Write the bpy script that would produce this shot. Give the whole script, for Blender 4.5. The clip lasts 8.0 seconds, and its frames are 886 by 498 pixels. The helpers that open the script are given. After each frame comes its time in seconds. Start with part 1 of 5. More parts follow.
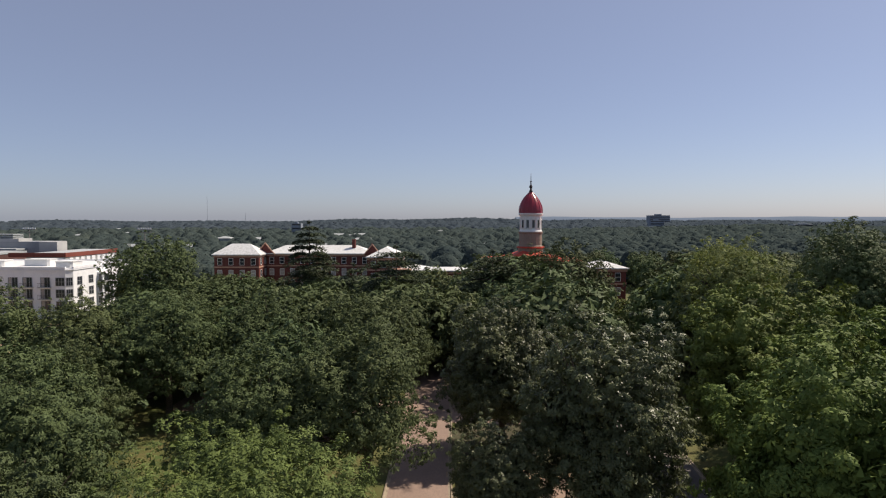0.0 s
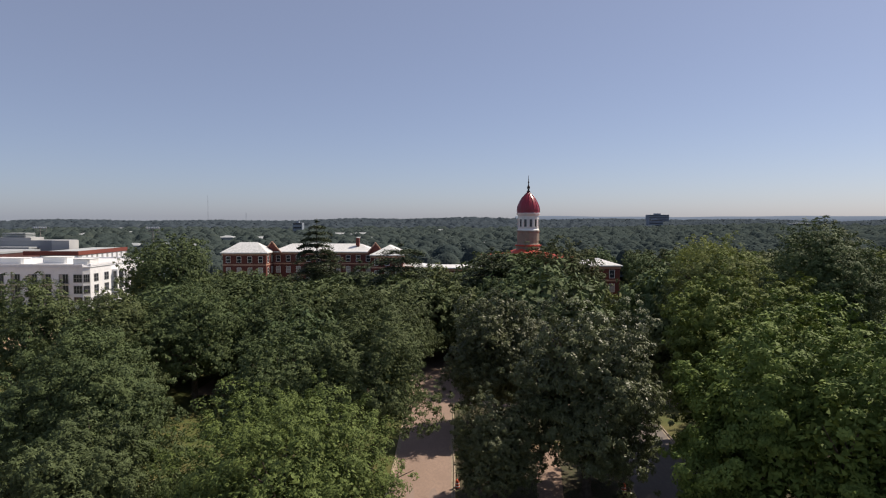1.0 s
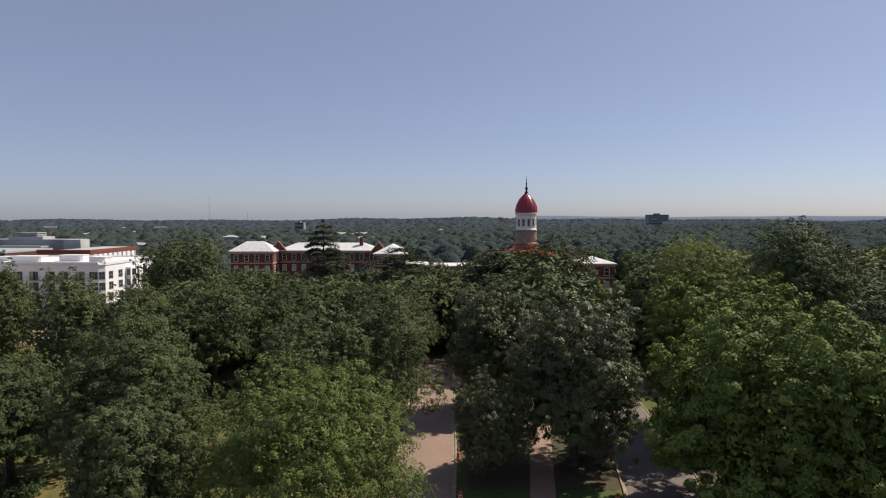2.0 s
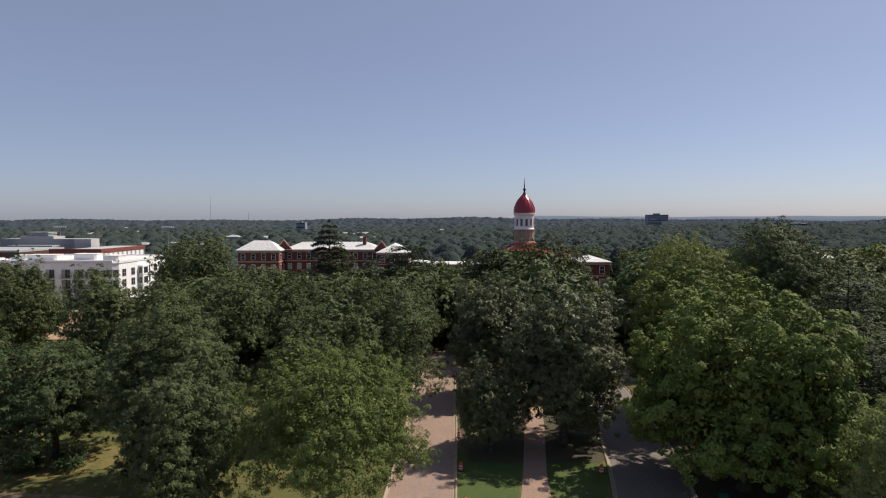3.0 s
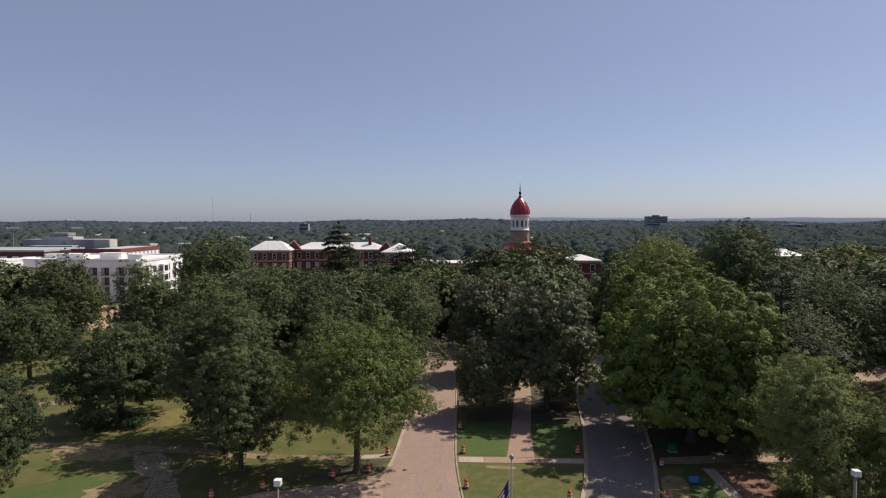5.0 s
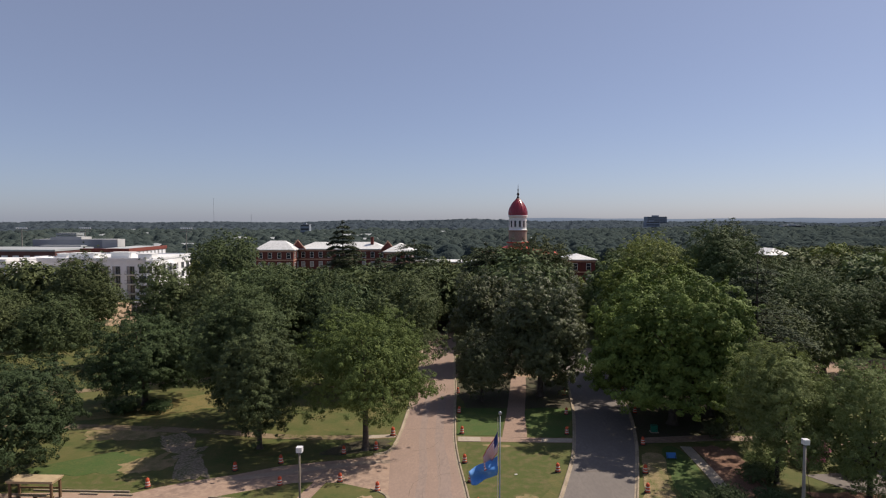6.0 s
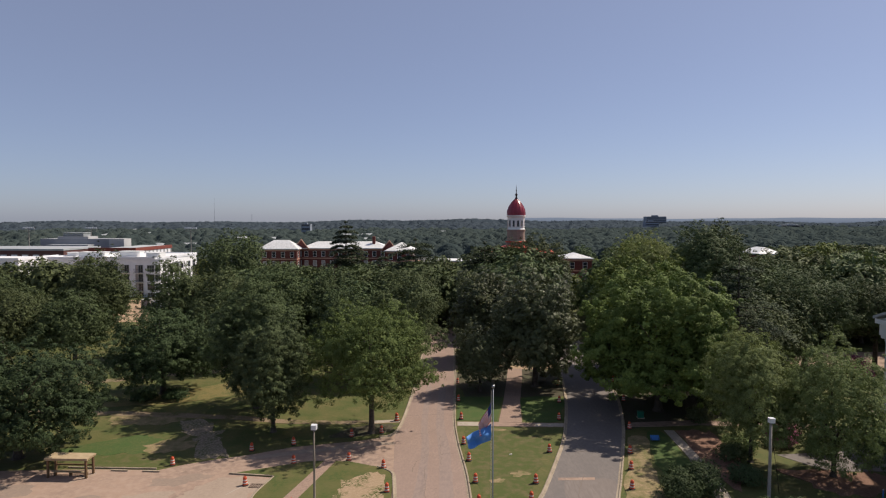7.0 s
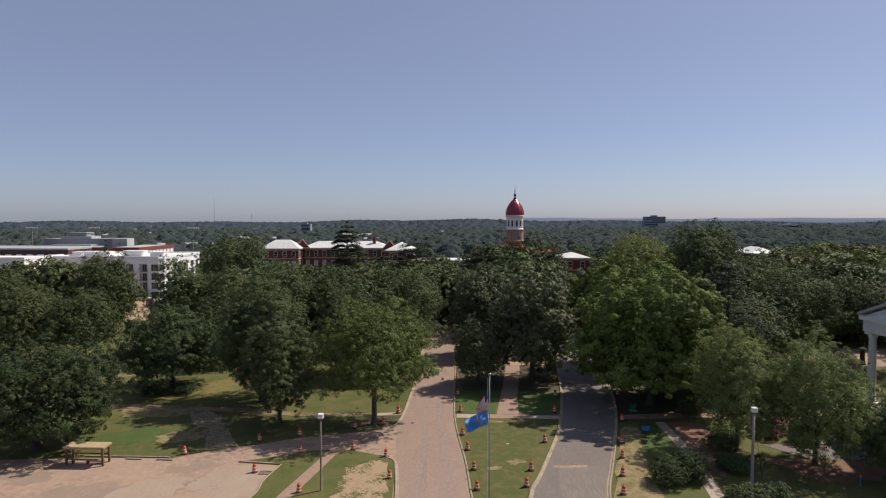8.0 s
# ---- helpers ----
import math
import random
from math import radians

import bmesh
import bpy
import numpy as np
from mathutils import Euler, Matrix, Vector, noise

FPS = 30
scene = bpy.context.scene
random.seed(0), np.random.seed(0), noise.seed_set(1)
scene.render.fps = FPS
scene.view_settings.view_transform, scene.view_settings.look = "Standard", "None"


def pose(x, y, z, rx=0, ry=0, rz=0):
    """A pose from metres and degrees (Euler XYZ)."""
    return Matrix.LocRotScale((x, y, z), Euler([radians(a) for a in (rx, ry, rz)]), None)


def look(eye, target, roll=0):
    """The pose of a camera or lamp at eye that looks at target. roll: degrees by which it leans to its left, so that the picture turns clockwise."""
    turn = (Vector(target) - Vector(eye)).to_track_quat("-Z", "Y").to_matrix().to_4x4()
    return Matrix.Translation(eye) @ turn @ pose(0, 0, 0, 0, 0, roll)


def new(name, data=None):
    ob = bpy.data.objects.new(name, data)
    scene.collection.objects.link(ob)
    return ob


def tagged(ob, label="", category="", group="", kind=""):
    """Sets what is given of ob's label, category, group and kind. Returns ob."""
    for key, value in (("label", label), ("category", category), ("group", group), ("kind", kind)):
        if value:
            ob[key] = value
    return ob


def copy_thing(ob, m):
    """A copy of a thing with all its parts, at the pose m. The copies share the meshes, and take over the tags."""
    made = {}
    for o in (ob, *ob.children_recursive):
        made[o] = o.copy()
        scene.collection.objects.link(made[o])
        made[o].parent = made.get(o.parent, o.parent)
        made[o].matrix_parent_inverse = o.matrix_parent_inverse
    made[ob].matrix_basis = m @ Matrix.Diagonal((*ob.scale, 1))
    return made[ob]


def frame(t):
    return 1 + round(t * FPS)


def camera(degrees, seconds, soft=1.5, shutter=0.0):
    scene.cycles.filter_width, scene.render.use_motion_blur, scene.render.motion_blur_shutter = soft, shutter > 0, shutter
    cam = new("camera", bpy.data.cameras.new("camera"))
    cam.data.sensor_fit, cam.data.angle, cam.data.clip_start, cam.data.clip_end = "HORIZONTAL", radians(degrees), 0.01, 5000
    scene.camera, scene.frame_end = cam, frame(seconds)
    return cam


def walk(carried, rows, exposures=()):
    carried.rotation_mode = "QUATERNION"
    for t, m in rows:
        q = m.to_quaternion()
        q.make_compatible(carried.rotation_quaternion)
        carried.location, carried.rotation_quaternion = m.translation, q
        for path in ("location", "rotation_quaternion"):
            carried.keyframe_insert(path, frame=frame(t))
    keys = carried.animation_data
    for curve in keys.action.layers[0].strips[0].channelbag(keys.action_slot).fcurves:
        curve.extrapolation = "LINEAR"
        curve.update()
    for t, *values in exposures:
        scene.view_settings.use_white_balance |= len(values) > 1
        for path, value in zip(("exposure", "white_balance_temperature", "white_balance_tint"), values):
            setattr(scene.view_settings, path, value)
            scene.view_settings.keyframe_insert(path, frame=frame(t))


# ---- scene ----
cam = camera(72.0, 8.0, soft=1.15)
PATH = [
    (0.0, (-0.070, 3.668, 26.096), (-2.905, 103.495, 20.962), -0.01),
    (0.5, (-0.188, 0.127, 26.096), (-2.956, 99.952, 20.877), -0.01),
    (1.0, (-0.268, -3.345, 26.095), (-3.082, 96.478, 20.855), -0.01),
    (1.5, (-0.316, -6.747, 26.094), (-3.178, 93.074, 20.833), -0.00),
    (3.0, (-0.304, -16.658, 26.092), (-3.261, 83.159, 20.829), -0.00),
    (3.5, (-0.260, -19.927, 26.091), (-3.312, 79.892, 20.898), -0.00),
    (4.0, (-0.204, -23.201, 26.090), (-3.303, 76.618, 20.933), 0.00),
    (4.5, (-0.137, -26.478, 26.090), (-3.209, 73.346, 21.016), -0.00),
    (6.0, (0.078, -36.014, 26.087), (-3.045, 63.815, 21.147), 0.00),
    (6.5, (0.142, -38.856, 26.087), (-2.940, 60.974, 21.139), 0.01),
    (7.0, (0.197, -41.326, 26.086), (-2.946, 58.501, 21.125), 0.00),
    (7.5, (0.237, -43.241, 26.085), (-2.844, 56.587, 21.094), 0.01),
    (8.0, (0.260, -44.369, 26.084), (-2.820, 55.460, 21.123), 0.01),
]
walk(cam, [(t, look(eye, target, roll)) for t, eye, target, roll in PATH], exposures=[(0.0, 0.20, 6560, 14), (8.0, 0.12, 6400, 15)])

# ---- light: clear late-morning sky, sun to the right and a little ahead ----
SUN_AZ, SUN_EL = radians(61), radians(50)      # azimuth clockwise from +y
sun_dir = Vector((math.sin(SUN_AZ) * math.cos(SUN_EL), math.cos(SUN_AZ) * math.cos(SUN_EL), math.sin(SUN_EL)))
world = bpy.data.worlds.new("sky")
scene.world = world
world.use_nodes = True
wn = world.node_tree.nodes
sky = wn.new("ShaderNodeTexSky")
sky.sky_type = "NISHITA"
sky.sun_disc = False
sky.sun_elevation, sky.sun_rotation = SUN_EL, SUN_AZ
sky.air_density, sky.dust_density, sky.ozone_density, sky.altitude = 0.7, 0.9, 3.2, 80
wn["Background"].inputs[1].default_value = 0.105
haze = wn.new("ShaderNodeMix")        # summer haze evens the sky out
haze.data_type = "RGBA"
haze.inputs[0].default_value = 0.46
haze.inputs[7].default_value = (2.75, 2.95, 3.72, 1)
world.node_tree.links.new(sky.outputs[0], haze.inputs[6])
world.node_tree.links.new(haze.outputs[2], wn["Background"].inputs[0])
sun_data = bpy.data.lights.new("sun", "SUN")
sun_data.energy, sun_data.angle, sun_data.color = 5.0, radians(0.6), (1.0, 0.90, 0.74)
sun = new("sun", sun_data)
sun.matrix_world = look((0, 0, 80), Vector((0, 0, 80)) - sun_dir)


# ---- materials ----
def mat(name, rgb, rough=0.8, metal=0.0, second=None, scale=1.0, bump=0.0, bump_scale=20.0, third=None, spread=(0.4, 0.6), coord="Object", spec=0.3, stretch=1.0, bump_depth=0.05):
    """A surface with a base colour, stains of a second colour at a large scale and of a third at a fine one, and fine relief."""
    m = bpy.data.materials.new(name)
    m.use_nodes = True
    n, l = m.node_tree.nodes, m.node_tree.links
    b = n["Principled BSDF"]
    b.inputs["Roughness"].default_value, b.inputs["Metallic"].default_value = rough, metal
    b.inputs["Specular IOR Level"].default_value = spec
    b.inputs["Base Color"].default_value = (*rgb, 1)
    tc = n.new("ShaderNodeTexCoord")
    mp = n.new("ShaderNodeMapping")
    mp.inputs["Scale"].default_value = (1, stretch, 1)
    l.new(tc.outputs[coord], mp.inputs["Vector"])
    out = None
    for col, sc, det in ((second, scale, 6), (third, scale * 9, 3)):
        if col is None:
            continue
        tx = n.new("ShaderNodeTexNoise")
        tx.inputs["Scale"].default_value, tx.inputs["Detail"].default_value, tx.inputs["Roughness"].default_value = sc, det, 0.62
        l.new(mp.outputs[0], tx.inputs["Vector"])
        rp = n.new("ShaderNodeMapRange")
        rp.inputs[1].default_value, rp.inputs[2].default_value = spread
        l.new(tx.outputs["Fac"], rp.inputs[0])
        mx = n.new("ShaderNodeMix")
        mx.data_type = "RGBA"
        if out is None:
            mx.inputs[6].default_value = (*rgb, 1)
        else:
            l.new(out, mx.inputs[6])
        mx.inputs[7].default_value = (*col, 1)
        l.new(rp.outputs[0], mx.inputs[0])
        out = mx.outputs[2]
    if out is not None:
        l.new(out, b.inputs["Base Color"])
    if bump:
        tb = n.new("ShaderNodeTexNoise")
        tb.inputs["Scale"].default_value, tb.inputs["Detail"].default_value = bump_scale, 4
        l.new(tc.outputs[coord], tb.inputs["Vector"])
        bp = n.new("ShaderNodeBump")
        bp.inputs["Strength"].default_value, bp.inputs["Distance"].default_value = bump, bump_depth
        l.new(tb.outputs["Fac"], bp.inputs["Height"])
        l.new(bp.outputs[0], b.inputs["Normal"])
    return m


def leaf_mat(name, dark, light, rough=0.65, through_light=0.12, spec=0.12, per_tree=0.22):
    """Foliage: each leaf spray takes its own shade, each plant a shade of its own, and some light passes through."""
    m = bpy.data.materials.new(name)
    m.use_nodes = True
    n, l = m.node_tree.nodes, m.node_tree.links
    b = n["Principled BSDF"]
    b.inputs["Roughness"].default_value = rough
    b.inputs["Specular IOR Level"].default_value = spec
    ge, oi = n.new("ShaderNodeNewGeometry"), n.new("ShaderNodeObjectInfo")
    mx = n.new("ShaderNodeMix")
    mx.data_type = "RGBA"
    mx.inputs[6].default_value, mx.inputs[7].default_value = (*dark, 1), (*light, 1)
    tc, tx = n.new("ShaderNodeTexCoord"), n.new("ShaderNodeTexNoise")
    tx.inputs["Scale"].default_value, tx.inputs["Detail"].default_value = 0.45, 3
    l.new(tc.outputs["Object"], tx.inputs["Vector"])
    av = n.new("ShaderNodeMath")
    av.operation = "MULTIPLY_ADD"
    l.new(ge.outputs["Random Per Island"], av.inputs[0])
    av.inputs[1].default_value = 0.42
    sc = n.new("ShaderNodeMath")
    sc.operation = "MULTIPLY_ADD"
    l.new(tx.outputs["Fac"], sc.inputs[0])
    sc.inputs[1].default_value, sc.inputs[2].default_value = 1.3, -0.42
    l.new(sc.outputs[0], av.inputs[2])
    l.new(av.outputs[0], mx.inputs[0])
    hs = n.new("ShaderNodeHueSaturation")
    va = n.new("ShaderNodeMapRange")
    va.inputs[3].default_value, va.inputs[4].default_value = 1 - per_tree, 1 + per_tree
    l.new(oi.outputs["Random"], va.inputs[0])
    l.new(va.outputs[0], hs.inputs["Value"])
    hu = n.new("ShaderNodeMapRange")
    hu.inputs[3].default_value, hu.inputs[4].default_value = 0.485, 0.515
    fr = n.new("ShaderNodeMath")
    fr.operation = "FRACT"
    ml = n.new("ShaderNodeMath")
    ml.operation = "MULTIPLY"
    ml.inputs[1].default_value = 7.3
    l.new(oi.outputs["Random"], ml.inputs[0])
    l.new(ml.outputs[0], fr.inputs[0])
    l.new(fr.outputs[0], hu.inputs[0])
    l.new(hu.outputs[0], hs.inputs["Hue"])
    l.new(mx.outputs[2], hs.inputs["Color"])
    l.new(hs.outputs[0], b.inputs["Base Color"])
    tr, ms = n.new("ShaderNodeBsdfTranslucent"), n.new("ShaderNodeMixShader")
    l.new(hs.outputs[0], tr.inputs["Color"])
    ms.inputs[0].default_value = through_light
    l.new(b.outputs[0], ms.inputs[1])
    l.new(tr.outputs[0], ms.inputs[2])
    l.new(ms.outputs[0], n["Material Output"].inputs["Surface"])
    return m


LEAF_OAK = leaf_mat("oak_leaves", (0.045, 0.062, 0.026), (0.130, 0.160, 0.065), per_tree=0.16)
LEAF_LIVEOAK = leaf_mat("live_oak_leaves", (0.033, 0.052, 0.022), (0.093, 0.135, 0.055), through_light=0.1, per_tree=0.1)
# Live oak leaves darkened to put the tree's shaded side into their colour.
LEAF_LIVEOAK_SHADED = leaf_mat("shaded_live_oak_leaves", (0.026, 0.041, 0.017), (0.065, 0.095, 0.040), through_light=0.1, per_tree=0.05)
LEAF_BRIGHT = leaf_mat("willow_oak_leaves", (0.058, 0.084, 0.024), (0.172, 0.220, 0.064), per_tree=0.05)
LEAF_MAPLE = leaf_mat("maple_leaves", (0.062, 0.090, 0.022), (0.208, 0.256, 0.064), through_light=0.12, per_tree=0.06)
LEAF_MAGNOLIA = leaf_mat("magnolia_leaves", (0.052, 0.066, 0.029), (0.168, 0.191, 0.088), rough=0.42, through_light=0.1, spec=0.22, per_tree=0.1)
LEAF_LIME = leaf_mat("light_olive_leaves", (0.082, 0.111, 0.038), (0.254, 0.307, 0.112), through_light=0.25, per_tree=0.08)
LEAF_OLIVE = leaf_mat("olive_green_leaves", (0.044, 0.066, 0.028), (0.135, 0.178, 0.076), per_tree=0.12)
LEAF_YELLOW = leaf_mat("yellow_green_leaves", (0.15, 0.19, 0.045), (0.30, 0.345, 0.085), per_tree=0.1)
LEAF_CEDAR = leaf_mat("cedar_needles", (0.034, 0.048, 0.026), (0.085, 0.105, 0.058), per_tree=0.2, through_light=0.1)
# Distance haze is mixed into both woodland colours: bluer and low in contrast.
LEAF_FAR_HAZE = mat("hazed_valley_woodland", (0.042, 0.056, 0.056), 1.0, second=(0.064, 0.078, 0.067), scale=0.05, third=(0.038, 0.052, 0.051), spread=(0.36, 0.66), bump=0.8, bump_scale=0.45, bump_depth=1.4, spec=0.0)
LEAF_FARTHEST_HAZE = mat("hazed_ridge_woodland", (0.047, 0.062, 0.076), 1.0, second=(0.064, 0.079, 0.088), scale=0.02, third=(0.042, 0.055, 0.069), spread=(0.36, 0.66), bump=0.7, bump_scale=0.2, bump_depth=2.0, spec=0.0)
LEAF_PINK = leaf_mat("pink_blossom", (0.25, 0.05, 0.10), (0.50, 0.16, 0.26), per_tree=0.1)
BARK = mat("bark", (0.055, 0.043, 0.034), 0.9, second=(0.09, 0.073, 0.058), scale=3, bump=0.6, bump_scale=14)
GRASS = mat("lawn", (0.054, 0.078, 0.018), 0.9, second=(0.132, 0.110, 0.042), scale=0.30, third=(0.086, 0.092, 0.026), bump=0.6, bump_scale=9, spread=(0.40, 0.64))
TURF = mat("fresh_turf", (0.052, 0.092, 0.020), 0.9, second=(0.086, 0.100, 0.030), scale=0.45, third=(0.046, 0.078, 0.020), bump=0.6, bump_scale=9, spread=(0.40, 0.66))
THINLAWN = mat("thin_lawn", (0.064, 0.084, 0.018), 0.95, second=(0.135, 0.108, 0.05), scale=0.9, third=(0.08, 0.082, 0.03), bump=0.5, bump_scale=9, spread=(0.46, 0.66))
# Brown leaf litter, its colour darkened to hold the shade under the trees.
LITTER_SHADE = mat("leaf_litter_and_shade", (0.055, 0.050, 0.030), 0.95, second=(0.042, 0.058, 0.022), scale=0.5, third=(0.085, 0.068, 0.045), bump=0.5)
DIRT = mat("bare_dirt", (0.301, 0.206, 0.125), 0.95, second=(0.224, 0.146, 0.086), scale=0.6, third=(0.396, 0.292, 0.189), bump=0.4)
DRYGRASS = mat("dry_grass", (0.29, 0.215, 0.12), 0.95, second=(0.095, 0.105, 0.03), scale=0.7, third=(0.19, 0.15, 0.075), bump=0.5, spread=(0.42, 0.60))
YELLOWLAWN = mat("sunburnt_lawn", (0.15, 0.125, 0.042), 0.95, second=(0.075, 0.088, 0.025), scale=0.5, third=(0.18, 0.145, 0.06), bump=0.5, spread=(0.45, 0.65))
MULCH = mat("red_brown_mulch", (0.175, 0.095, 0.065), 0.95, second=(0.115, 0.066, 0.046), scale=1.2, third=(0.22, 0.13, 0.09), bump=0.6)
ROAD = mat("worn_tan_asphalt", (0.255, 0.183, 0.147), 0.85, second=(0.307, 0.221, 0.176), scale=0.5, third=(0.234, 0.171, 0.137), bump=0.15, bump_scale=40, stretch=0.45, spread=(0.38, 0.7))
ROAD_GREY = mat("worn_grey_asphalt", (0.150, 0.133, 0.122), 0.85, second=(0.19, 0.166, 0.148), scale=0.4, third=(0.138, 0.122, 0.112), bump=0.15, bump_scale=40, stretch=0.4, spread=(0.35, 0.7))
LOT = mat("pale_worn_parking", (0.312, 0.219, 0.161), 0.9, second=(0.213, 0.153, 0.120), scale=0.16, third=(0.338, 0.246, 0.186), bump=0.2, spread=(0.42, 0.66))
OLDSLAB = mat("old_pale_slab", (0.315, 0.245, 0.188), 0.9, second=(0.25, 0.188, 0.143), scale=0.35, third=(0.33, 0.26, 0.2), bump=0.25, spread=(0.30, 0.72))
OILSTAIN = mat("dark_stained_asphalt", (0.238, 0.182, 0.142), 0.85, second=(0.292, 0.217, 0.162), scale=0.35, third=(0.225, 0.172, 0.135), bump=0.2, spread=(0.36, 0.66))
CONCRETE = mat("pale_concrete", (0.344, 0.292, 0.232), 0.85, second=(0.284, 0.237, 0.185), scale=0.7, third=(0.370, 0.318, 0.258), bump=0.15)
KERB = mat("kerb_concrete", (0.33, 0.27, 0.20), 0.85, second=(0.189, 0.150, 0.107), scale=0.9, third=(0.310, 0.258, 0.189), bump=0.1)
BRICKPATH = mat("brick_paving", (0.258, 0.176, 0.133), 0.9, second=(0.206, 0.146, 0.112), scale=0.8, third=(0.301, 0.215, 0.163), bump=0.3)
BROKEN = mat("broken_asphalt", (0.20, 0.16, 0.12), 0.95, second=(0.06, 0.085, 0.02), scale=0.4, third=(0.29, 0.225, 0.16), bump=0.5, spread=(0.38, 0.60))
SANDY = mat("sandy_bare_patch", (0.292, 0.211, 0.129), 0.95, second=(0.073, 0.082, 0.022), scale=0.55, third=(0.327, 0.241, 0.155), bump=0.4, spread=(0.47, 0.58))
ROAD_LIGHT = mat("lighter_asphalt", (0.176, 0.148, 0.129), 0.85, second=(0.202, 0.172, 0.151), scale=0.5, third=(0.163, 0.138, 0.122), bump=0.15, bump_scale=40, stretch=0.15)
ROADWORN = mat("wheel_worn_asphalt", (0.241, 0.183, 0.155), 0.85, second=(0.213, 0.164, 0.140), scale=0.35, third=(0.260, 0.197, 0.165), bump=0.15, bump_scale=40, stretch=0.4)
CRACK = mat("tar_crack", (0.165, 0.128, 0.10), 0.9)
# The ridge's base colour carries the blue of distance haze.
FARRIDGE_HAZE = mat("haze_blue_far_ridge", (0.15, 0.19, 0.25), 1.0, spec=0.0)
WORN = mat("worn_track", (0.224, 0.168, 0.107), 0.95, second=(0.082, 0.086, 0.024), scale=0.35, third=(0.189, 0.142, 0.086), bump=0.4, spread=(0.47, 0.60))
BRICK = mat("red_brick", (0.13, 0.038, 0.031), 0.85, second=(0.10, 0.031, 0.026), scale=0.5, third=(0.165, 0.055, 0.045), bump=0.2)
TERRACOTTA = mat("pale_terracotta_trim", (0.50, 0.30, 0.22), 0.8, second=(0.42, 0.24, 0.17), scale=0.8)
ROOFWHITE = mat("white_metal_roof", (0.62, 0.63, 0.62), 0.5, second=(0.52, 0.53, 0.51), scale=0.15, third=(0.68, 0.68, 0.67))
WHITE = mat("white_paint", (0.78, 0.77, 0.75), 0.6, second=(0.70, 0.69, 0.67), scale=0.4)
ROOFBRIGHT = mat("white_roof_membrane", (0.74, 0.74, 0.73), 0.6, second=(0.66, 0.66, 0.65), scale=0.2, third=(0.7, 0.7, 0.69))
STUCCO = mat("white_render", (0.76, 0.765, 0.79), 0.8, second=(0.70, 0.705, 0.73), scale=0.12, third=(0.78, 0.785, 0.80))
GREYWALL = mat("grey_cladding", (0.30, 0.31, 0.32), 0.7, second=(0.26, 0.27, 0.28), scale=0.1)
LIGHTGREY = mat("light_grey_cladding", (0.42, 0.42, 0.41), 0.7, second=(0.36, 0.36, 0.36), scale=0.1)
REDPANEL = mat("red_parapet", (0.21, 0.062, 0.045), 0.8, second=(0.18, 0.052, 0.04), scale=0.2)
DARKBRICK = mat("dark_brick", (0.12, 0.055, 0.05), 0.85, second=(0.09, 0.045, 0.04), scale=0.3)
GLASS = mat("dark_window_glass", (0.035, 0.04, 0.05), 0.08, spec=0.7)
BLIND = mat("blind_behind_glass", (0.42, 0.38, 0.35), 0.35, second=(0.30, 0.27, 0.25), scale=0.6, spec=0.6)
DOMERED = mat("red_metal_dome", (0.27, 0.009, 0.030), 0.32, metal=0.0, second=(0.25, 0.012, 0.025), scale=0.5, spec=0.6)
REDROOF = mat("bright_red_roofing", (0.46, 0.075, 0.045), 0.7, second=(0.45, 0.06, 0.035), scale=0.4)
STONE = mat("weathered_stone", (0.24, 0.20, 0.16), 0.9, second=(0.17, 0.14, 0.11), scale=0.8, third=(0.30, 0.25, 0.20), bump=0.2)
DARKMETAL = mat("dark_metal", (0.05, 0.03, 0.03), 0.45, metal=0.6)
ALU = mat("brushed_metal", (0.26, 0.27, 0.28), 0.4, metal=0.85)
POLEWOOD = mat("weathered_pole", (0.16, 0.14, 0.11), 0.9, second=(0.21, 0.18, 0.14), scale=2.0)
POLECONC = mat("grey_pole", (0.27, 0.25, 0.22), 0.8, second=(0.22, 0.20, 0.18), scale=2.0)
LAMPBOX = mat("grey_white_lamp_housing", (0.62, 0.63, 0.64), 0.4)
ORANGE = mat("orange_plastic", (0.50, 0.08, 0.03), 0.5, second=(0.40, 0.065, 0.025), scale=3.0)
BANDWHITE = mat("reflective_white_band", (0.55, 0.52, 0.48), 0.4)
RUBBER = mat("black_rubber", (0.03, 0.028, 0.027), 0.8)
WOODTAN = mat("tan_boards", (0.40, 0.31, 0.19), 0.8, second=(0.33, 0.25, 0.15), scale=1.5)
WOODDARK = mat("dark_timber", (0.11, 0.07, 0.035), 0.8, second=(0.15, 0.09, 0.05), scale=2.5)
GREENBOX = mat("green_enamel", (0.01, 0.14, 0.085), 0.45)
BLUEBOX = mat("blue_enamel", (0.03, 0.14, 0.36), 0.45)
# Paler stretched streaks in the blue are glare put into the cloth's colour.
FLAGBLUE_GLARE = mat("blue_flag_cloth_with_glare", (0.07, 0.22, 0.54), 0.7, second=(0.22, 0.40, 0.70), scale=1.6, stretch=0.3, spread=(0.5, 0.72))
FLAGRED = mat("red_flag_cloth", (0.42, 0.03, 0.05), 0.8)
FLAGWHITE = mat("white_flag_cloth", (0.75, 0.73, 0.72), 0.8)
FLAGNAVY = mat("navy_flag_cloth", (0.03, 0.045, 0.16), 0.8)
FARGREY = mat("distant_concrete", (0.22, 0.25, 0.29), 0.8, second=(0.18, 0.21, 0.25), scale=0.05)
FARPALE = mat("distant_pale_roof", (0.40, 0.42, 0.43), 0.8, second=(0.30, 0.32, 0.33), scale=0.03)


